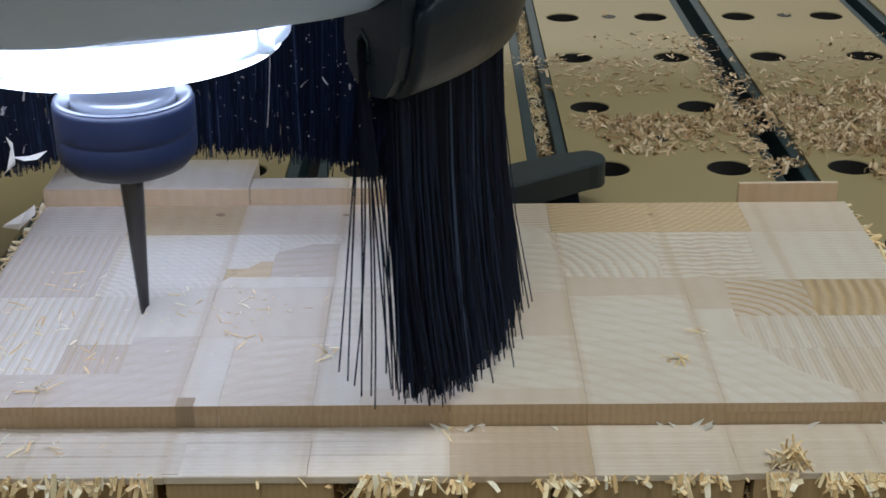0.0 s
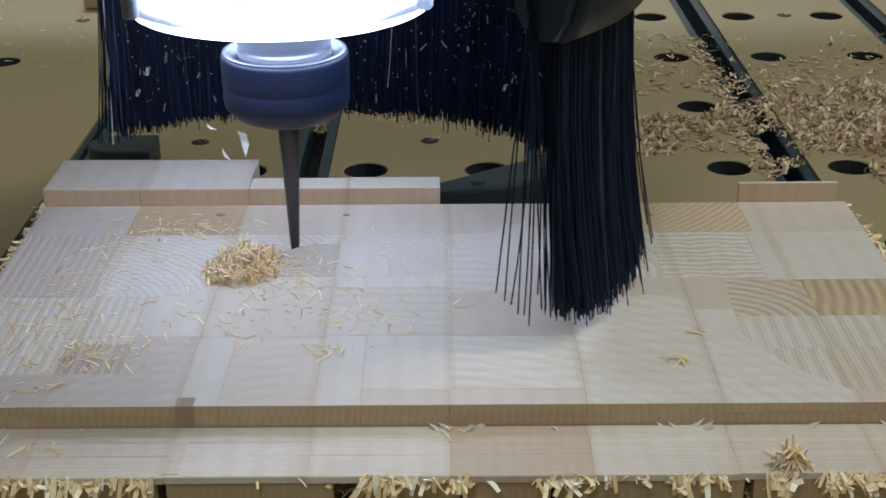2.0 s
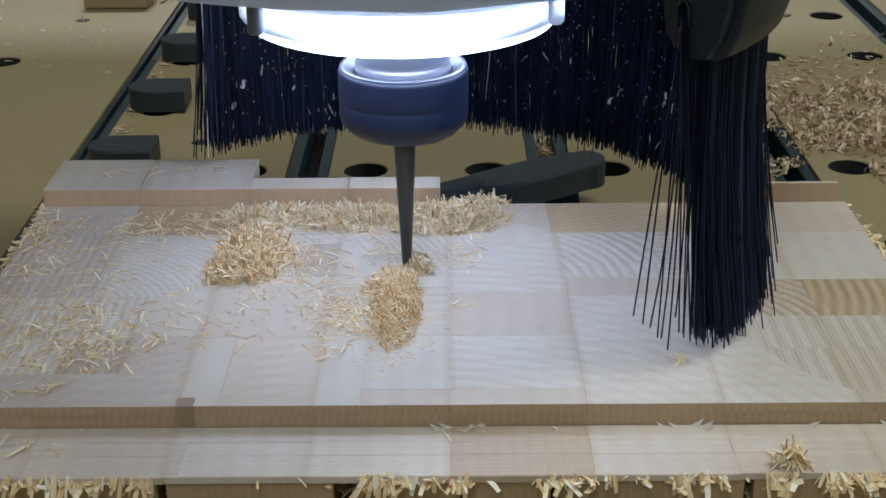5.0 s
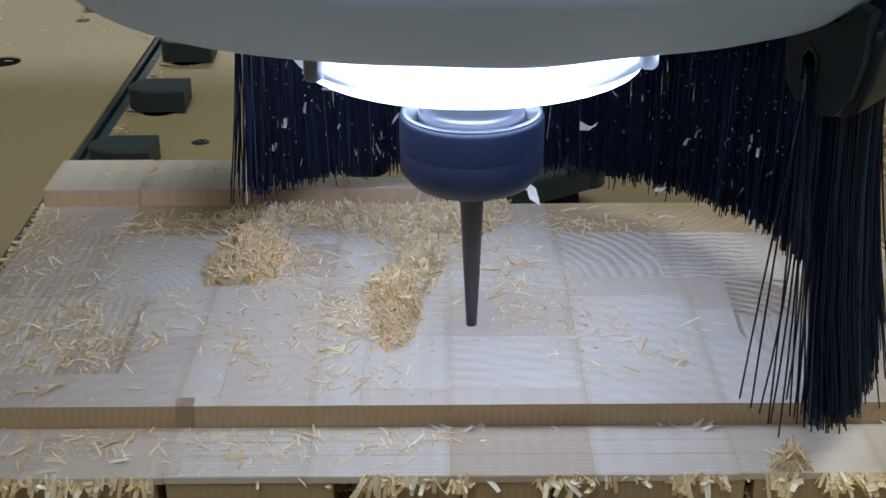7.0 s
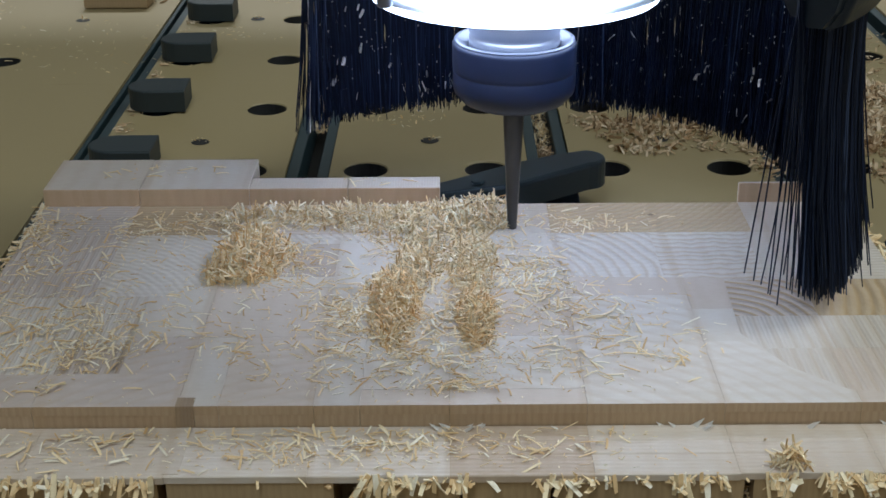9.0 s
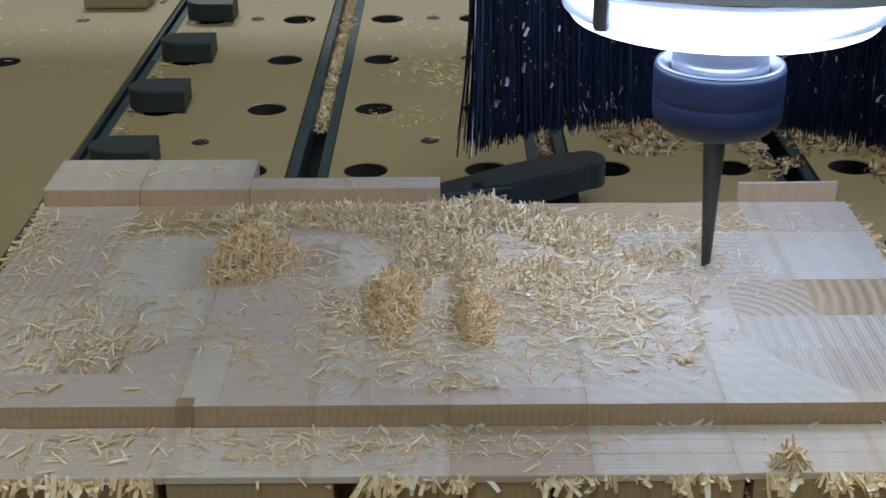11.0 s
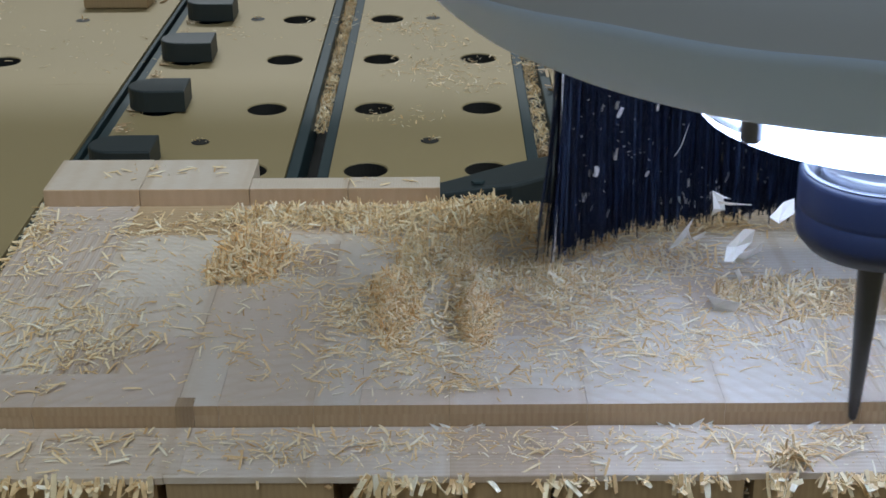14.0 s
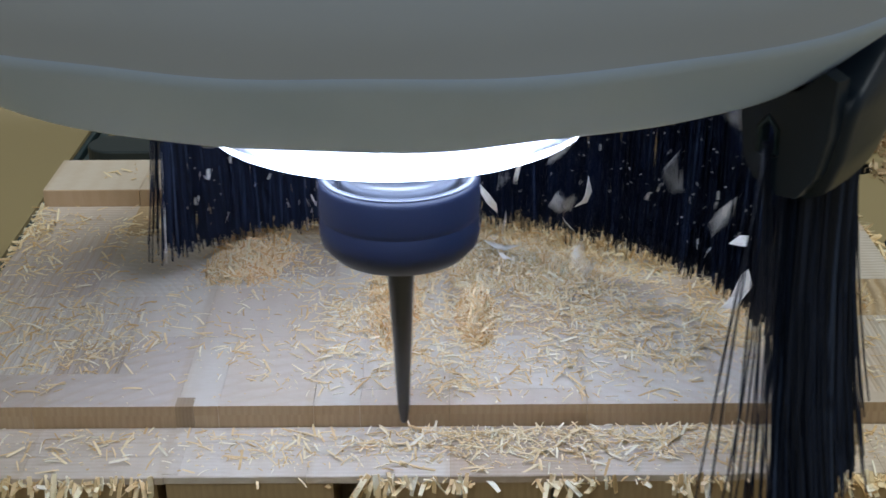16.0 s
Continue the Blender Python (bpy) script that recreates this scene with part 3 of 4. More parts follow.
# the first pile and the strip along the back
shavings(-0.0798, 0.4992, 0.0154, 0.0115, 255, 1, 0.00572, 1.25, material=WARM_SHAVING)
shavings(-0.0809, 0.5072, 0.0147, 0.0160, 442, 1.6, 0.01001, 1.25, material=WARM_SHAVING)
shavings(-0.0601, 0.4989, 0.0198, 0.0313, 70, 1.2, 0)
shavings(-0.0298, 0.4642, 0.0248, 0.0324, 61, 1.5, 0)
shavings(-0.1103, 0.5504, 0.0286, 0.0135, 70, 1.5, 0)
shavings(-0.1400, 0.4600, 0.0300, 0.0350, 60, 1.4, 0)
shavings(-0.1316, 0.5053, 0.0334, 0.0373, 70, 1.4, 0)
shavings(-0.1254, 0.4392, 0.0238, 0.0169, 70, 1.4, 0)
shavings(-0.1180, 0.5537, 0.0551, 0.0136, 140, 2.3, 0)
shavings(-0.1315, 0.4657, 0.0312, 0.0420, 130, 2.4, 0)
shavings(-0.0777, 0.5180, 0.0170, 0.0249, 442, 2.8, 0.01287, 1.25, material=WARM_SHAVING)
shavings(-0.0711, 0.5622, 0.0315, 0.0127, 442, 2.2, 0.0033, 0.95)
shavings(-0.0566, 0.5094, 0.0134, 0.0189, 60, 2.6, 0)
shavings(-0.0032, 0.5591, 0.0289, 0.0176, 714, 2.9, 0.0055, 0.95)
shavings(-0.0419, 0.5604, 0.0266, 0.0152, 510, 2.5, 0.0033, 0.95)
shavings(-0.0120, 0.5087, 0.0056, 0.0127, 132, 3.3, 0.0029, 0.85)
shavings(0.0140, 0.5756, 0.0148, 0.0079, 153, 3.2, 0.0033, 0.95)
shavings(-0.1354, 0.4477, 0.0282, 0.0282, 85, 3.3, 0)
shavings(-0.0360, 0.4643, 0.0124, 0.0162, 30, 3.4, 0)
shavings(-0.0214, 0.5254, 0.0137, 0.0227, 60, 3.4, 0)
shavings(0.0059, 0.5194, 0.0091, 0.0167, 30, 3.4, 0)
shavings(-0.1750, 0.5516, 0.0120, 0.0154, 70, 3, 0)
# the two ridges in the middle
shavings(-0.0222, 0.4832, 0.0101, 0.0173, 198, 4.1, 0.0041, 0.72, material=WARM_SHAVING)
shavings(-0.0197, 0.4687, 0.0099, 0.0341, 928, 4.6, 0.0083, 0.72, material=WARM_SHAVING)
shavings(-0.0110, 0.5141, 0.0101, 0.0357, 707, 5.2, 0.0048, 0.85)
shavings(-0.0360, 0.4643, 0.0124, 0.0231, 130, 5, 0)
shavings(-0.0463, 0.4381, 0.0257, 0.0252, 55, 5.5, 0)
shavings(-0.0079, 0.5487, 0.0284, 0.0220, 510, 5.6, 0.0066, 0.95)
shavings(0.0234, 0.5029, 0.0198, 0.0317, 120, 6, 0)
shavings(-0.1160, 0.3869, 0.0270, 0.0122, 70, 5.5, 0)
shavings(-0.0620, 0.3862, 0.0359, 0.0122, 110, 6, 0)
shavings(-0.0137, 0.3891, 0.0216, 0.0089, 44, 6.2, 0)
shavings(-0.0711, 0.4330, 0.0127, 0.0122, 26, 5.5, 0)
shavings(-0.0992, 0.4473, 0.0191, 0.0218, 24, 5, 0)
shavings(0.0341, 0.4633, 0.0247, 0.0277, 70, 6.2, 0)
shavings(0.0609, 0.4451, 0.0239, 0.0259, 40, 6.2, 0)
shavings(0.0542, 0.5537, 0.0286, 0.0124, 90, 5.8, 0)
shavings(-0.0358, 0.4132, 0.0287, 0.0078, 40, 6, 0)
shavings(-0.1657, 0.5166, 0.0113, 0.0387, 90, 5, 0)
shavings(0.0099, 0.4591, 0.0069, 0.0238, 928, 8, 0.0083, 0.72, material=WARM_SHAVING)
shavings(0.0091, 0.5084, 0.0100, 0.0351, 707, 8.3, 0.0058, 0.85)
shavings(-0.0030, 0.4593, 0.0123, 0.0273, 160, 8.2, 0)
shavings(0.0316, 0.4924, 0.0151, 0.0306, 160, 7.6, 0)
shavings(0.0526, 0.4631, 0.0247, 0.0276, 100, 8, 0)
shavings(-0.0068, 0.4293, 0.0290, 0.0163, 150, 8.4, 0)
shavings(0.0397, 0.4287, 0.0386, 0.0183, 100, 8.6, 0)
shavings(0.0182, 0.5513, 0.0095, 0.0111, 340, 8.7, 0.0055, 0.95)
shavings(0.0009, 0.4096, 0.0131, 0.0053, 50, 8.5, 0)
shavings(-0.0420, 0.3827, 0.0356, 0.0093, 90, 8, 0)
shavings(0.0186, 0.3853, 0.0446, 0.0114, 120, 8.5, 0)
# the drifts towards the corner pocket
shavings(0.0403, 0.4922, 0.0259, 0.0203, 544, 10.2, 0.0022, 0.95)
shavings(0.0547, 0.4630, 0.0329, 0.0276, 260, 10.8, 0)
shavings(0.0255, 0.5542, 0.0263, 0.0174, 714, 9.8, 0.0066, 0.95)
shavings(0.0480, 0.5358, 0.0209, 0.0164, 476, 10.2, 0.0044, 0.95)
shavings(0.0805, 0.5182, 0.0338, 0.0166, 220, 10.6, 0.001)
shavings(0.0708, 0.4450, 0.0238, 0.0259, 80, 11, 0)
shavings(0.1286, 0.4809, 0.0296, 0.0196, 440, 11.2, 0.001)
shavings(0.1105, 0.4444, 0.0159, 0.0172, 60, 11.4, 0)
shavings(0.1403, 0.4440, 0.0158, 0.0258, 60, 12.4, 0)
shavings(0.0901, 0.5071, 0.0332, 0.0240, 160, 10.9, 0)
shavings(0.1054, 0.4813, 0.0047, 0.0108, 119, 11.9, 0.0033, 0.95)
shavings(0.0966, 0.5499, 0.0544, 0.0110, 220, 10.9, 0)
shavings(0.0685, 0.3847, 0.0445, 0.0114, 130, 11.8, 0)
shavings(0.0600, 0.5000, 0.0450, 0.0350, 230, 10.6, 0)
shavings(0.0350, 0.4600, 0.0300, 0.0300, 130, 10.9, 0)
shavings(0.0950, 0.4450, 0.0350, 0.0200, 90, 12.6, 0)
shavings(0.0200, 0.4200, 0.0600, 0.0120, 60, 11.2, 0)
# along the front ledge
shavings(0.1170, 0.3859, 0.0196, 0.0121, 160, 13.4, 0)
shavings(0.1244, 0.4196, 0.0189, 0.0133, 40, 13.3, 0)
shavings(0.1086, 0.3883, 0.0268, 0.0122, 200, 14.2, 0)
shavings(0.0727, 0.3888, 0.0215, 0.0123, 160, 14.7, 0)
shavings(0.0368, 0.3892, 0.0216, 0.0123, 160, 15.2, 0)
shavings(0.0043, 0.3896, 0.0198, 0.0123, 170, 15.8, 0)
shavings(0.0732, 0.4628, 0.0308, 0.0322, 110, 14.5, 0)
shavings(0.0373, 0.5134, 0.0224, 0.0245, 374, 14.8, 0.0022, 0.95)
shavings(0.0638, 0.4366, 0.0235, 0.0209, 100, 15.2, 0)
shavings(0.0475, 0.5300, 0.0299, 0.0230, 476, 15.2, 0.0033, 0.95)
shavings(0.0998, 0.4624, 0.0123, 0.0275, 120, 15, 0)


def splinters(name, x0, x1, count, seed, side="front", label="torn pale wood fibres along the board's edge"):
    """Torn fibres that hang from an edge of the board."""
    r = random.Random(seed)
    verts, faces = [], []
    for _ in range(count):
        ln = r.uniform(0.003, 0.0085) * r.choice((0.45, 0.7, 1.0, 1.2))
        u = min(x1, max(x0, r.choice([x0 + (x1 - x0) * f for f in (0.12, 0.35, 0.62, 0.9)]) + r.gauss(0, (x1 - x0) * 0.09)))
        if side == "front":
            at, yaw, pitch = (u, 0.3690 - ln * 0.20, LEDGE_Z - 0.0006 - ln * 0.25 - r.random() * 0.001), -1.57 + r.gauss(0, 0.75), r.gauss(0.65, 0.5)
        elif side == "left":
            at, yaw, pitch = (-0.1772 - ln * 0.25, u, FLOOR_Z - 0.0008 - r.random() * 0.009), 3.14 + r.gauss(0, 0.6), r.gauss(0.3, 0.55)
        else:
            at, yaw, pitch = (0.1742 + ln * 0.2, u, FLOOR_Z - 0.0008 - r.random() * 0.006), r.gauss(0, 0.6), r.gauss(0.2, 0.45)
        add_shaving(verts, faces, at, ln, min(0.0021, ln * r.uniform(0.14, 0.34)), r.uniform(-0.2, 0.5), yaw, pitch, r.gauss(0, 0.45), 0.00028)
    me = bpy.data.meshes.new(name)
    me.from_pydata(verts, [], faces)
    me.materials.append(SHAVING)
    ob = new(name, me)
    ob.parent = board
    return tagged(ob, label, kind="stuff")


for i, (x0, x1, n) in enumerate(((-0.150, -0.118, 60), (-0.120, -0.092, 50), (-0.028, -0.018, 34), (-0.018, 0.006, 44), (0.026, 0.060, 40), (0.068, 0.084, 54), (0.098, 0.106, 40), (0.112, 0.132, 66), (0.132, 0.150, 20), (-0.16, 0.16, 30))):
    splinters("torn_fringe", x0, x1, n, 70 + i)
splinters("torn_fringe", 0.49, 0.577, 190, 90, "left")
splinters("torn_fringe", 0.50, 0.577, 60, 91, "right")
splinters("torn_fringe", 0.535, 0.55, 40, 92, "right")
shavings(0.1050, 0.3730, 0.006, 0.004, 70, 0, 0.006, 1.3)

for x, y, rx, ry, n, t in ((-0.138, 0.598, 0.020, 0.010, 20, 2.3), (-0.110, 0.598, 0.014, 0.008, 12, 5.0), (-0.030, 0.5845, 0.022, 0.004, 12, 6.4)):
    shavings(x, y, rx, ry, n, t, 0, 1.1, n, "wood shavings lying on the uncut rim", RIM_Z + 0.0003)

# sawdust and shavings lying on the bed
LOW = "old wood shavings and dust on the router bed"


def dust(x, y, rx, ry, count, seed, height=0.0, size=0.8, base=0.0003):
    shavings(x, y, rx, ry, count, 0, height, size, seed, LOW, base, OLD_CHIP)


# drifts blown across the bed: place, half widths, count, height
for i, (x, y, rx, ry, n, h) in enumerate((
        (0.102, 0.855, 0.040, 0.022, 130, 0), (0.100, 0.774, 0.022, 0.022, 190, 0.001), (0.130, 0.775, 0.035, 0.024, 420, 0.0025), (0.172, 0.790, 0.022, 0.024, 220, 0.002),
        (0.112, 0.742, 0.022, 0.012, 120, 0.001), (0.155, 0.742, 0.020, 0.010, 60, 0), (0.208, 0.815, 0.030, 0.022, 420, 0.003), (0.262, 0.835, 0.034, 0.026, 500, 0.004),
        (0.240, 0.785, 0.034, 0.022, 560, 0.005), (0.232, 0.745, 0.028, 0.020, 460, 0.005), (0.285, 0.765, 0.040, 0.036, 560, 0.005), (0.218, 0.752, 0.016, 0.010, 160, 0.003),
        (0.240, 0.700, 0.020, 0.020, 160, 0.002), (0.191, 0.858, 0.045, 0.020, 220, 0), (0.084, 0.790, 0.015, 0.016, 90, 0), (0.090, 0.900, 0.040, 0.030, 170, 0),
        (0.160, 0.900, 0.050, 0.025, 140, 0), (0.250, 0.890, 0.050, 0.030, 190, 0), (0.300, 0.940, 0.050, 0.040, 150, 0), (0.180, 0.715, 0.014, 0.010, 70, 0.001),
        (0.200, 0.770, 0.014, 0.050, 200, 0.002), (0.150, 0.960, 0.06, 0.03, 90, 0))):
    dust(x, y, rx, ry, n, i, h * 0.7, 0.85)
for i in range(-1, 4):
    for y in (0.757, 1.028):
        shavings(-0.1397 + i * 2 * PITCH_X, y + 0.001, 0.005, 0.003, 9, 0, 0.0012, 0.6, i, LOW, 0.0006, WARM_SHAVING)
for i in range(10):
    r = random.Random(300 + i)
    shavings(r.uniform(-0.03, 0.035), r.uniform(0.80, 1.0), 0.025, 0.02, 55, 0, 0, 0.75, 50 + i, LOW, 0.0003)
    shavings(r.uniform(-0.14, -0.02), r.uniform(0.90, 1.15), 0.03, 0.02, 22, 0, 0, 0.6, 70 + i, LOW, 0.0003)
    shavings(r.uniform(-0.45, -0.22), r.uniform(0.85, 1.15), 0.07, 0.05, 50, 0, 0, 0.7, 90 + i, LOW, 0.0003)
dust(-0.245, 1.085, 0.03, 0.012, 160, 39, 0.003)
for i in range(9):
    shavings(-0.0750, 0.82 + i * 0.035, 0.0062, 0.02, 260, 0, 0.006, 0.8, i, LOW, -0.010, SHAVING)
    shavings(0.0545, 0.745 + i * 0.040, 0.0055, 0.024, 150, 0, 0.004, 0.8, i, LOW, -0.008, OLD_CHIP if i < 1 else SHAVING)
    dust(0.1700, 0.71 + i * 0.03, 0.008, 0.018, 60, i)
    dust(-0.2060, 0.72 + i * 0.04, 0.009, 0.02, 40, i, 0.002, 0.9, -0.012)
    dust(-0.1870, 0.78 + i * 0.035, 0.005, 0.012, 20, i)

# ---- the router head, its origin at the cutter's tip ----
head = thing("router_head", "grey router head with glowing ring lamp and black brush skirt", "router head")
part("cutter", turned([(0, 0.0), (0.0008, 0.0002), (0.0013, 0.001), (0.0019, 0.006), (0.0041, 0.053), (0.0042, 0.0625), (0, 0.0625)], 40), CARBIDE, head, "dark tapered carbide cutter", True)
part("collet_nut", turned([(0.0043, 0.0600), (0.0165, 0.0600), (0.0205, 0.0618), (0.0238, 0.0655), (0.0244, 0.0680), (0.0244, 0.0690), (0.0244, 0.0738), (0.0242, 0.0742), (0.0242, 0.0746), (0.0244, 0.0750), (0.0245, 0.0760),
                           (0.0245, 0.0840), (0.0245, 0.0850), (0.0238, 0.0862), (0.0222, 0.0864), (0.0205, 0.0840), (0.0185, 0.0830), (0.0, 0.0830)], 96), NUT, head, "dark blue-grey collet nut", True)
part("nut_rim", turned([(0.0184, 0.0832), (0.0206, 0.0842), (0.0224, 0.0866), (0.0238, 0.0864), (0.0238, 0.0868), (0.0222, 0.0870), (0.0202, 0.0846), (0.0184, 0.0838), (0.0184, 0.0832)], 96), RIM, head, "steel nut rim", True)
part("spindle_nose", turned([(0.0, 0.0832), (0.0180, 0.0832), (0.0180, 0.0880), (0.0176, 0.0884), (0.0176, 0.0900), (0.0180, 0.0904), (0.0180, 0.1225), (0.0, 0.1225)], 64), NOSE, head, "bright steel spindle nose", True)
ob = part("ring_lamp", turned([(0.0260, 0.1045), (0.0525, 0.1045), (0.0560, 0.1052), (0.0573, 0.1075), (0.0573, 0.1215), (0.0260, 0.1215), (0.0260, 0.1045)], 96), GLOW, head, "glowing white ring lamp", True)
ob.location = (0.0, 0.0, 0.0)
ob = part("lamp_cover", turned([(0.0580, 0.1085), (0.0594, 0.1090), (0.0596, 0.1225), (0.0580, 0.1225), (0.0580, 0.1085)], 64), CLEAR, head, "clear plastic lamp edge", True)
ob.location = (0.0, 0.0, 0.0)
part("lamp_plate", turned([(0.0185, 0.1228), (0.0620, 0.1228), (0.0620, 0.1270), (0.0185, 0.1270), (0.0185, 0.1228)], 64), HOOD_IN, head)
# the lip's paler, bluer colour stands for light bounced up from below
part("hood_lip", turned([(0.1120, 0.1500), (0.1130, 0.1408), (0.1260, 0.1395), (0.1285, 0.1399), (0.1302, 0.1412), (0.1345, 0.1448), (0.1410, 0.1506), (0.1462, 0.1552), (0.1490, 0.1578), (0.1508, 0.1598), (0.1514, 0.1616)], 160, wobble=0.0012), HOOD, head, "grey moulded hood lip in a painted lit tone", True)
part("hood", turned([(0.1512, 0.1611), (0.1519, 0.1640), (0.1531, 0.1680), (0.1542, 0.1730), (0.1550, 0.1800), (0.1552, 0.2150), (0.1480, 0.2200), (0.0520, 0.2220), (0.0520, 0.1950), (0.1100, 0.1900)], 160, wobble=0.0012), HOOD_TOP, head, "grey dust hood in a painted shaded tone", True)
ob = part("lamp_bolt", turned([(0, 0.1090), (0.0024, 0.1090), (0.0030, 0.1098), (0.0030, 0.1390), (0, 0.1390)], 24), RIM, head, "dark bolt beside the ring lamp", True)
ob.location = (-0.0490, -0.0375, 0)
ob = part("lamp_tab", turned([(0, 0.1095), (0.0020, 0.1095), (0.0030, 0.1107), (0.0030, 0.1215), (0, 0.1215)], 24), CLEAR, head, "frosted clear lamp tab", True)
ob.location = (0.0545, -0.0290, 0)
part("spindle_body", turned([(0.0, 0.1272), (0.0500, 0.1272), (0.0500, 0.4500), (0.0, 0.4500)], 64), HOOD_IN, head)

BRUSH_A, BRUSH_B = -42.0, 134.5
part("brush_rail", turned([(0.1250, 0.1160), (0.1265, 0.1135), (0.1330, 0.1130), (0.1370, 0.1150), (0.1395, 0.1230), (0.1415, 0.1340), (0.1425, 0.1430), (0.1415, 0.1470), (0.1390, 0.1482), (0.1360, 0.1470),
                           (0.1308, 0.1480), (0.1306, 0.1388), (0.1250, 0.1380)], 90, BRUSH_A, BRUSH_B, 0, (-42, -34, 0.1386)), RUBBER, head, "black rubber brush rail", True)


def strand(verts, faces, pts, r0):
    base = len(verts)
    for i, p in enumerate(pts):
        r = r0 * (1 - 0.25 * i / (len(pts) - 1))
        for k in range(3):
            a = k * 2.0944
            verts.append((p[0] + r * math.cos(a), p[1] + r * math.sin(a), p[2]))
    for i in range(len(pts) - 1):
        a, b = base + 3 * i, base + 3 * i + 3
        for k in range(3):
            j = (k + 1) % 3
            faces.append((a + k, a + j, b + j, b + k))
    e = base + 3 * (len(pts) - 1)
    faces.append((e, e + 1, e + 2))


def brush_tuft(a0, a1, count, seed):
    r = random.Random(seed)
    verts, faces = [], []
    for _ in range(count):
        deg = r.uniform(a0, a1)
        a = radians(deg)
        root = 0.1285 + r.uniform(-0.0028, 0.0028)
        k = min(1, max(0, (deg - 2) / 22))
        k = k * k * (3 - 2 * k)
        end = 0.0120 + 0.0105 * k + r.gauss(0, 0.0032 - 0.001 * k) + (0.010 * max(0, -(deg + 30) / 14) if deg < -30 else 0)
        out = r.gauss(-0.001, 0.0024) + 0.0065 * (1 - k)
        side = r.gauss(0, 0.0026) + (0.006 * max(0, (deg - 128) / 7) * r.random() if deg > 128 else 0)
        pts = []
        for u in (0, 0.35, 0.7, 1.0):
            rad = root + out * u * u
            b = a + side / 0.128 * u * u
            pts.append((rad * math.cos(b), rad * math.sin(b), 0.122 + (end - 0.122) * u))
        strand(verts, faces, pts, 0.00036)
    me = bpy.data.meshes.new("bristles")
    me.from_pydata(verts, [], faces)
    me.materials.append(BRISTLE)
    ob = new("bristles", me)
    ob.parent = head
    return tagged(ob, "black nylon bristles", kind="stuff")


steps = 12
for i in range(steps):
    a0 = BRUSH_A + (BRUSH_B - BRUSH_A) * i / steps
    brush_tuft(a0, a0 + (BRUSH_B - BRUSH_A) / steps, 420, 50 + i)


# stray bristles that hang loose at the open end
def stray(root, end, bow, wide=0.00042, material=None):
    verts, faces = [], []
    a, b, c = Vector(root), Vector(end), Vector(bow)
    pts = [a.lerp(b, u / 6) + c * (4 * (u / 6) * (1 - u / 6)) for u in range(7)]
    strand(verts, faces, [tuple(p) for p in pts], wide)
    me = bpy.data.meshes.new("bristle")
    me.from_pydata(verts, [], faces)
    me.materials.append(material or BRISTLE)
    ob = new("bristle", me)
    ob.parent = head


r = random.Random(8)
for i in range(10):
    u = ((i + r.random()) / 10) ** 0.8
    stray((0.0885 + r.uniform(-0.0008, 0.0008), -0.0885 + r.uniform(-0.0008, 0.0008), 0.127), (0.0775 + 0.021 * u, -0.088 + r.uniform(-0.006, 0.006), 0.024 - 0.018 * r.random() * u),
          (r.uniform(-0.001, 0.003), r.uniform(-0.002, 0.002), 0))
for i in range(9):
    deg = r.uniform(-20, 12)
    a = radians(deg)
    rad = 0.130
    stray((rad * math.cos(a), rad * math.sin(a), 0.12), ((rad + r.uniform(0.006, 0.014)) * math.cos(a), (rad + 0.006) * math.sin(a) - 0.004, r.uniform(0.0, 0.03)), (-0.002, 0, 0))
for i in range(7):
    a = radians(BRUSH_B - 0.5 + r.uniform(-1, 1))
    stray((0.128 * math.cos(a), 0.128 * math.sin(a), 0.124), (0.128 * math.cos(a) - r.uniform(0.001, 0.008), 0.128 * math.sin(a) - r.uniform(0, 0.008), r.uniform(0.016, 0.03)), (0.001, 0, 0))

a = radians(BRUSH_B)
stray((0.127 * math.cos(a), 0.127 * math.sin(a), 0.124), (0.127 * math.cos(a) - 0.002, 0.127 * math.sin(a) - 0.004, 0.018), (0.0005, 0, 0), 0.0003, FLAKE)
stray((0.038, 0.118, 0.09), (0.034, 0.116, 0.035), (0.0005, 0, 0), 0.0002, FLAKE)

# the rail's open end: a plate with a key-shaped slot
part("rail_end", turned([(0.1175, 0.1394), (0.1166, 0.1300), (0.1178, 0.1215), (0.1215, 0.1165), (0.1232, 0.1170), (0.1236, 0.1225), (0.1212, 0.1235), (0.1212, 0.1300), (0.1240, 0.1335), (0.1272, 0.1300),
                         (0.1272, 0.1235), (0.1255, 0.1225), (0.1258, 0.1160), (0.1275, 0.1140), (0.1330, 0.1145), (0.1370, 0.1200), (0.1395, 0.1300), (0.1405, 0.1440), (0.1370, 0.1455), (0.1310, 0.1400)], 3, -44.2, -42.05), RUBBER, head, "black rail end with a slot")
part("slot_lining", turned([(0.1216, 0.1238), (0.1216, 0.1298), (0.1241, 0.1330), (0.1268, 0.1298), (0.1268, 0.1238), (0.1262, 0.1238), (0.1262, 0.1295), (0.1241, 0.1320), (0.1222, 0.1295), (0.1222, 0.1238)], 2, -44.35, -42.2), RAIL, head, "worn metal slot lining")


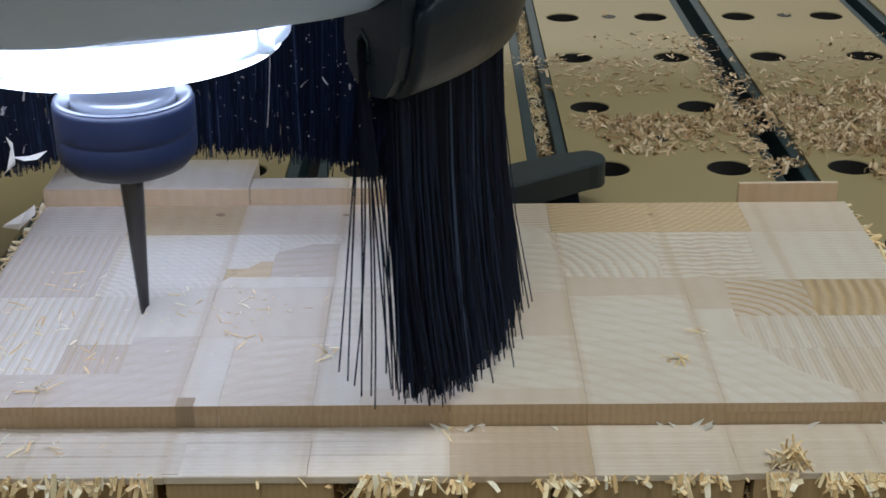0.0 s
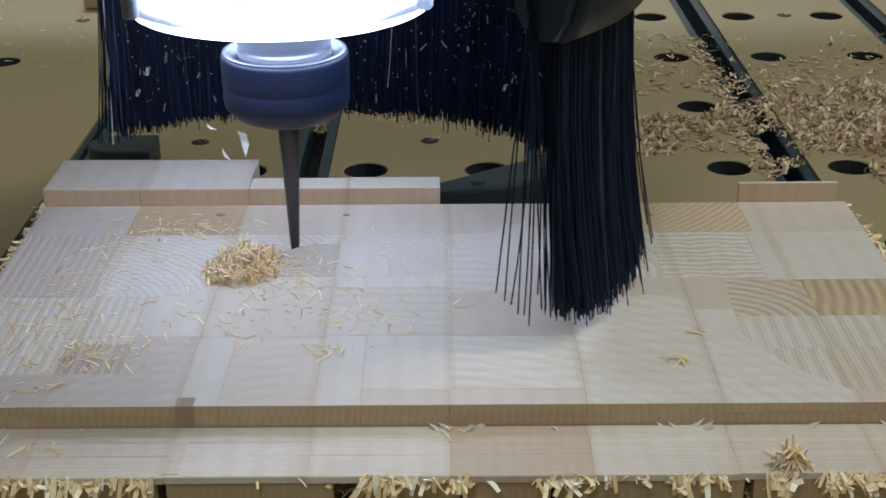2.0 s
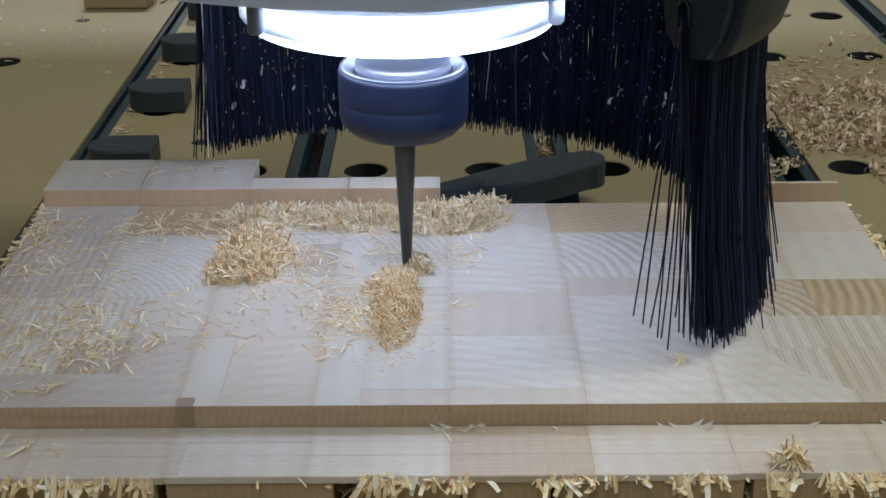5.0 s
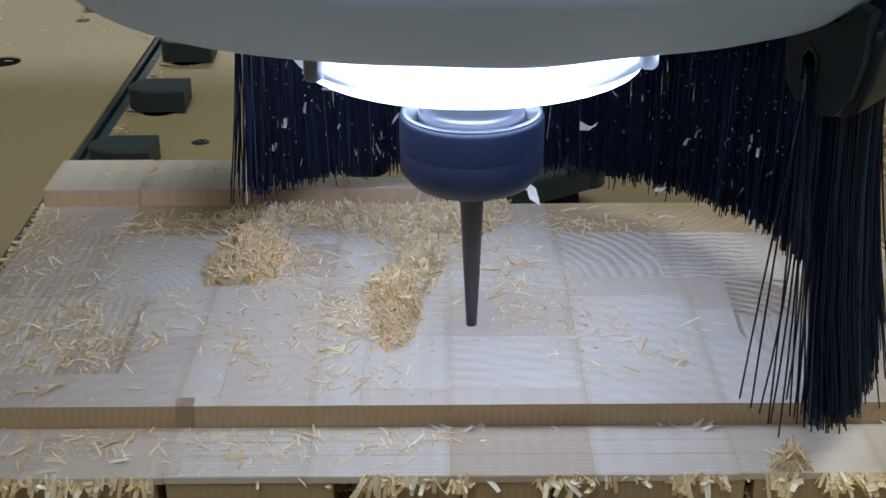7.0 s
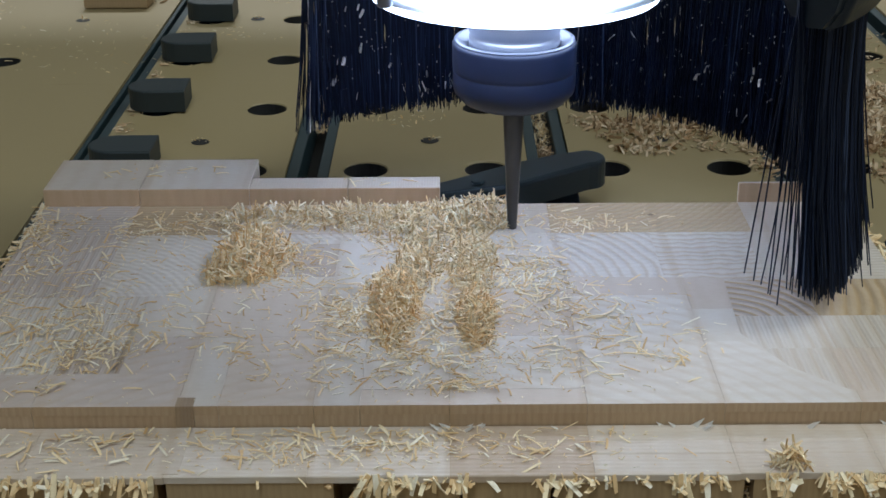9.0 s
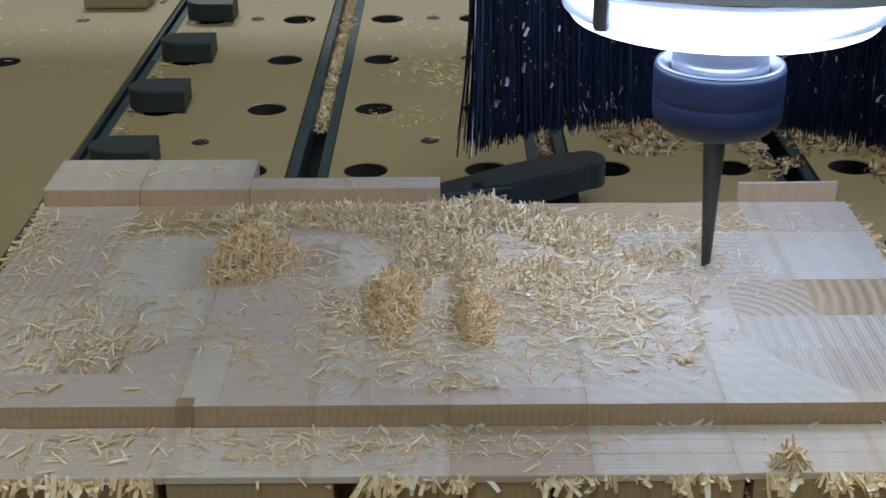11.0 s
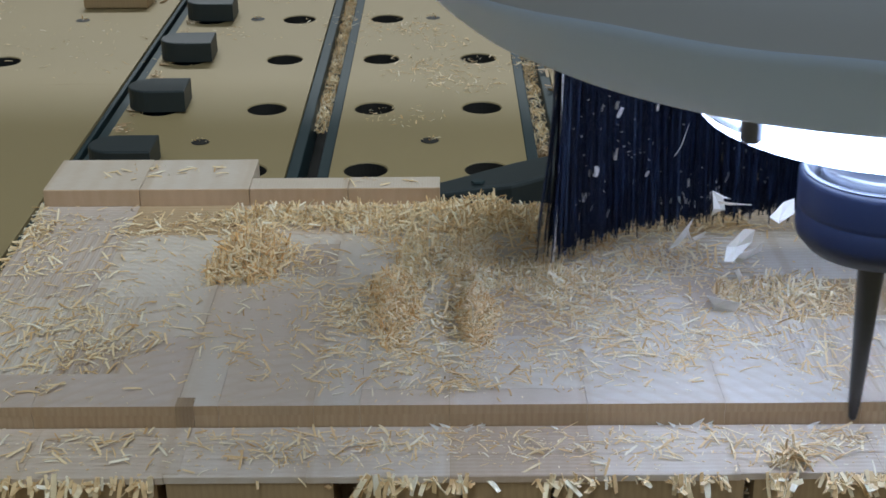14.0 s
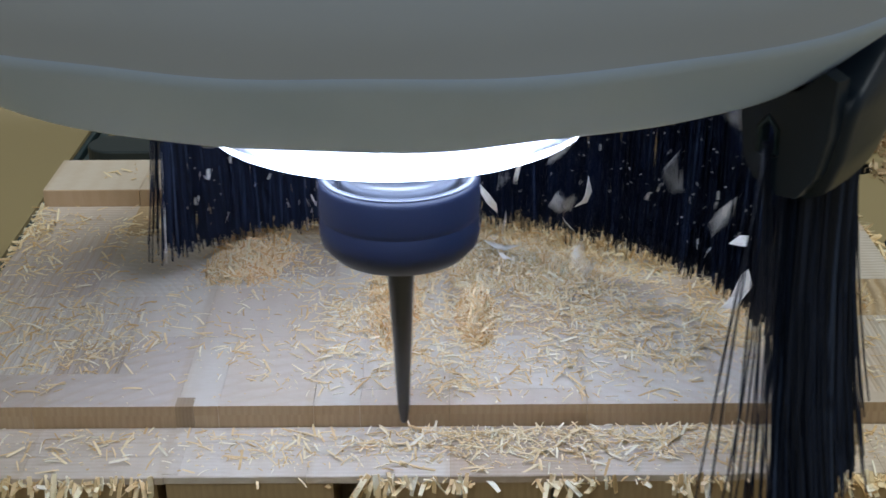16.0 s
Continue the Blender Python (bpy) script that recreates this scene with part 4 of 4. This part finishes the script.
# shavings and resin specks that cling to the bristles
def specks(name, count, seed, low, high, small, a0=20, a1=133):
    r = random.Random(seed)
    verts, faces = [], []
    for _ in range(count):
        a = radians(r.uniform(a0, a1))
        rad = 0.1245 + r.uniform(-0.001, 0.0005)
        ln = r.uniform(0.0003, 0.0009) if small else r.uniform(0.002, 0.0048)
        add_shaving(verts, faces, (rad * math.cos(a), rad * math.sin(a), r.uniform(low, high)), ln, ln * r.uniform(0.3, 0.6), r.uniform(0, 0.4), a + 1.57 + r.gauss(0, 0.3), 1.57 + r.gauss(0, 0.35), r.gauss(0, 0.3))
    me = bpy.data.meshes.new(name)
    me.from_pydata(verts, [], faces)
    me.materials.append(FLAKE)
    ob = new(name, me)
    ob.parent = head
    tagged(ob, "white wood specks caught in bristles", kind="stuff" if count > 1 else "")


for count, seed, low, high, a0, a1 in ((22, 3, 0.024, 0.038, 99, 113), (12, 5, 0.024, 0.085, 112, 134), (16, 6, 0.026, 0.075, 20, 75)):
    for i in range(count):
        specks("caught_flake", 1, seed * 100 + i, low, high, False, a0, a1)
specks("caught_dust", 520, 7, 0.03, 0.12, True)


# ---- flakes thrown up by the cutter ----
FLYING = []


def flake_mesh(seed):
    """A thin, bent, torn piece of veneer."""
    r = random.Random(seed)
    ln, n = r.uniform(0.007, 0.015), 6
    wide, bend = ln * r.uniform(0.14, 0.36), r.uniform(20, 80)
    bm = bmesh.new()
    sides = []
    for top in (0.0001, -0.0001):
        row = []
        rr = random.Random(seed + 1)
        for i in range(n):
            a = 2 * math.pi * (i + rr.uniform(-0.3, 0.3)) / n
            k = rr.uniform(0.3, 1.35)
            x, y = ln * 0.5 * math.cos(a) * k, wide * math.sin(a) * k * 0.6
            row.append(bm.verts.new((x, y, bend * x * x + top)))
        c = bm.verts.new((0, 0, top))
        for i in range(n):
            bm.faces.new((row[i], row[(i + 1) % n], c))
        sides.append(row)
    for i in range(n):
        j = (i + 1) % n
        bm.faces.new((sides[0][i], sides[1][i], sides[1][j], sides[0][j]))
    bmesh.ops.recalc_face_normals(bm, faces=bm.faces[:])
    return mesh_of(bm, "wood_flake", FLAKE)


FLAKES = [flake_mesh(20 + i) for i in range(6)]


def throw(t, count, a0, a1, low, high, inner=0.06, outer=0.115):
    """Flakes that fly near the bristles at t seconds and then fall on the board."""
    r = random.Random(int(t * 100) + count)
    for i in range(count):
        ob = tagged(new("wood_flake", FLAKES[r.randrange(6)]), "thin pale wood flake thrown up by the cutter", "wood chip", "flying wood flakes")
        a, rad = radians(r.uniform(a0, a1)), r.uniform(inner, outer)
        FLYING.append((ob, t + r.uniform(-0.04, 0.04), (rad * math.cos(a), rad * math.sin(a), r.uniform(low, high)), [r.uniform(-70, 70) for _ in range(3)], [r.uniform(-0.04, 0.04) for _ in range(2)]))


throw(0.0, 5, 120, 175, 0.01, 0.05)
throw(0.5, 6, 120, 160, 0.01, 0.05)
throw(1.0, 4, 110, 160, 0.01, 0.05)
throw(2.0, 3, 110, 150, 0.02, 0.06)
for t, n in ((2.4, 9), (2.7, 9), (3.0, 10), (3.4, 7), (3.9, 6), (4.6, 6), (5.3, 6), (6.0, 6), (6.5, 6), (7.0, 9), (7.5, 7), (8.0, 4), (8.7, 4), (9.5, 5), (10.3, 6)):
    throw(t, n, 40, 140, 0.02, 0.08)
for t, n in ((11.4, 16), (11.7, 12), (12.0, 24), (12.5, 38), (12.9, 24), (13.2, 24), (13.5, 32), (14.0, 12)):
    throw(t, n, 60 if t < 12.8 else 98, 138, 0.005, 0.075)
for t, n in ((14.5, 8), (15.0, 18), (15.5, 16), (16.0, 20)):
    throw(t, n, 10, 75, 0.012, 0.06)

# ---- motion ----
def motions():
    rows = [(0.0, -0.1128, 0.4723, 0.0316), (0.5, -0.0957, 0.4924, 0.0321), (1.0, -0.0777, 0.4921, 0.0321), (1.5, -0.0692, 0.5067, 0.0313),
            (2.0, -0.0623, 0.5275, 0.0319), (2.5, -0.0332, 0.5315, 0.0318), (3.0, -0.0222, 0.5168, 0.0317), (3.5, -0.0212, 0.4791, 0.0318),
            (4.0, -0.0212, 0.4414, 0.0320), (4.2, -0.0180, 0.4505, 0.0304), (4.7, -0.0170, 0.4900, 0.0300), (5.2, -0.0150, 0.5270, 0.0300), (5.6, -0.0040, 0.5440, 0.0296), (6.0, 0.0045, 0.5240, 0.0292),
            (6.3, 0.0055, 0.5009, 0.0292), (6.5, 0.0063, 0.4841, 0.0304), (7.0, 0.0081, 0.4553, 0.0310), (7.5, 0.0120, 0.4583, 0.0299),
            (8.0, 0.0122, 0.4978, 0.0293), (8.5, 0.0134, 0.5269, 0.0299), (9.0, 0.0265, 0.5436, 0.0313), (9.2, 0.0277, 0.5537, 0.0308),
            (9.6, 0.0430, 0.5600, 0.0308), (10.0, 0.0660, 0.5580, 0.0308), (10.5, 0.0920, 0.5430, 0.0308), (10.9, 0.1010, 0.5180, 0.0308),
            (11.3, 0.1021, 0.4897, 0.0309), (11.5, 0.1026, 0.4758, 0.0308), (12.0, 0.1026, 0.4380, 0.0308), (12.5, 0.1120, 0.4188, 0.0310),
            (13.0, 0.1361, 0.4065, 0.0308), (13.2, 0.1485, 0.4045, 0.0307), (13.5, 0.1672, 0.3985, 0.0306), (13.6, 0.1600, 0.3981, 0.0306),
            (14.0, 0.1304, 0.3981, 0.0305), (14.5, 0.0943, 0.3978, 0.0302), (15.0, 0.0581, 0.3978, 0.0302), (15.5, 0.0209, 0.3979, 0.0302), (16.0, -0.0148, 0.3981, 0.0305)]
    walk(head, [(t, pose(x, y, z)) for t, x, y, z in rows])
    walk(beam, [(t, pose(0, y + 0.63, 0)) for t, x, y, z in rows])

    def cutter(t):
        for (ta, *a), (tb, *b) in zip(rows, rows[1:]):
            if t <= tb:
                return Vector(a).lerp(Vector(b), max(0, (t - ta) / (tb - ta)))
        return Vector(rows[-1][1:])

    for ob, t, off, turn, drift in FLYING:
        p = cutter(max(0, t))
        low = cutter(max(0, t - 0.25)) - Vector((0, 0, 0.004))
        up = p + Vector(off)
        end = Vector((min(0.115, max(-0.080, up.x + drift[0])), 0.602 + drift[1] * 0.35, 0.0008))
        start, fly, rest = pose(*low, 0, 0, turn[2] * 0.5), pose(*up, *turn), pose(*end, 0, 0, turn[2] * 0.6)
        late = pose(*(up + Vector((drift[0] * 0.06, drift[1] * 0.06, -0.0008))), *turn)
        keys = [(t - 0.25, start), (t - 0.05, fly), (t + 0.07, late), (t + 0.35, rest)]
        if t - 0.25 > 0.0:
            keys = [(0, start)] + keys
        if t + 0.35 < 16:
            keys = keys + [(16, rest)]
        keys = [k for k in keys if 0 <= k[0] <= 16.05]
        walk(ob, keys if keys[0][0] == 0 else [(0, keys[0][1])] + keys)
    # shavings stay in the wood until the cutter frees them
    for ob, t, depth in LOOSE:
        x, y, z = ob.location
        low, up = pose(x, y, z - depth), pose(x, y, z)
        walk(ob, ([(0, low)] if t > 0.2 else []) + [(max(0, t - 0.15), low), (t, up), (16, up)])


motions()
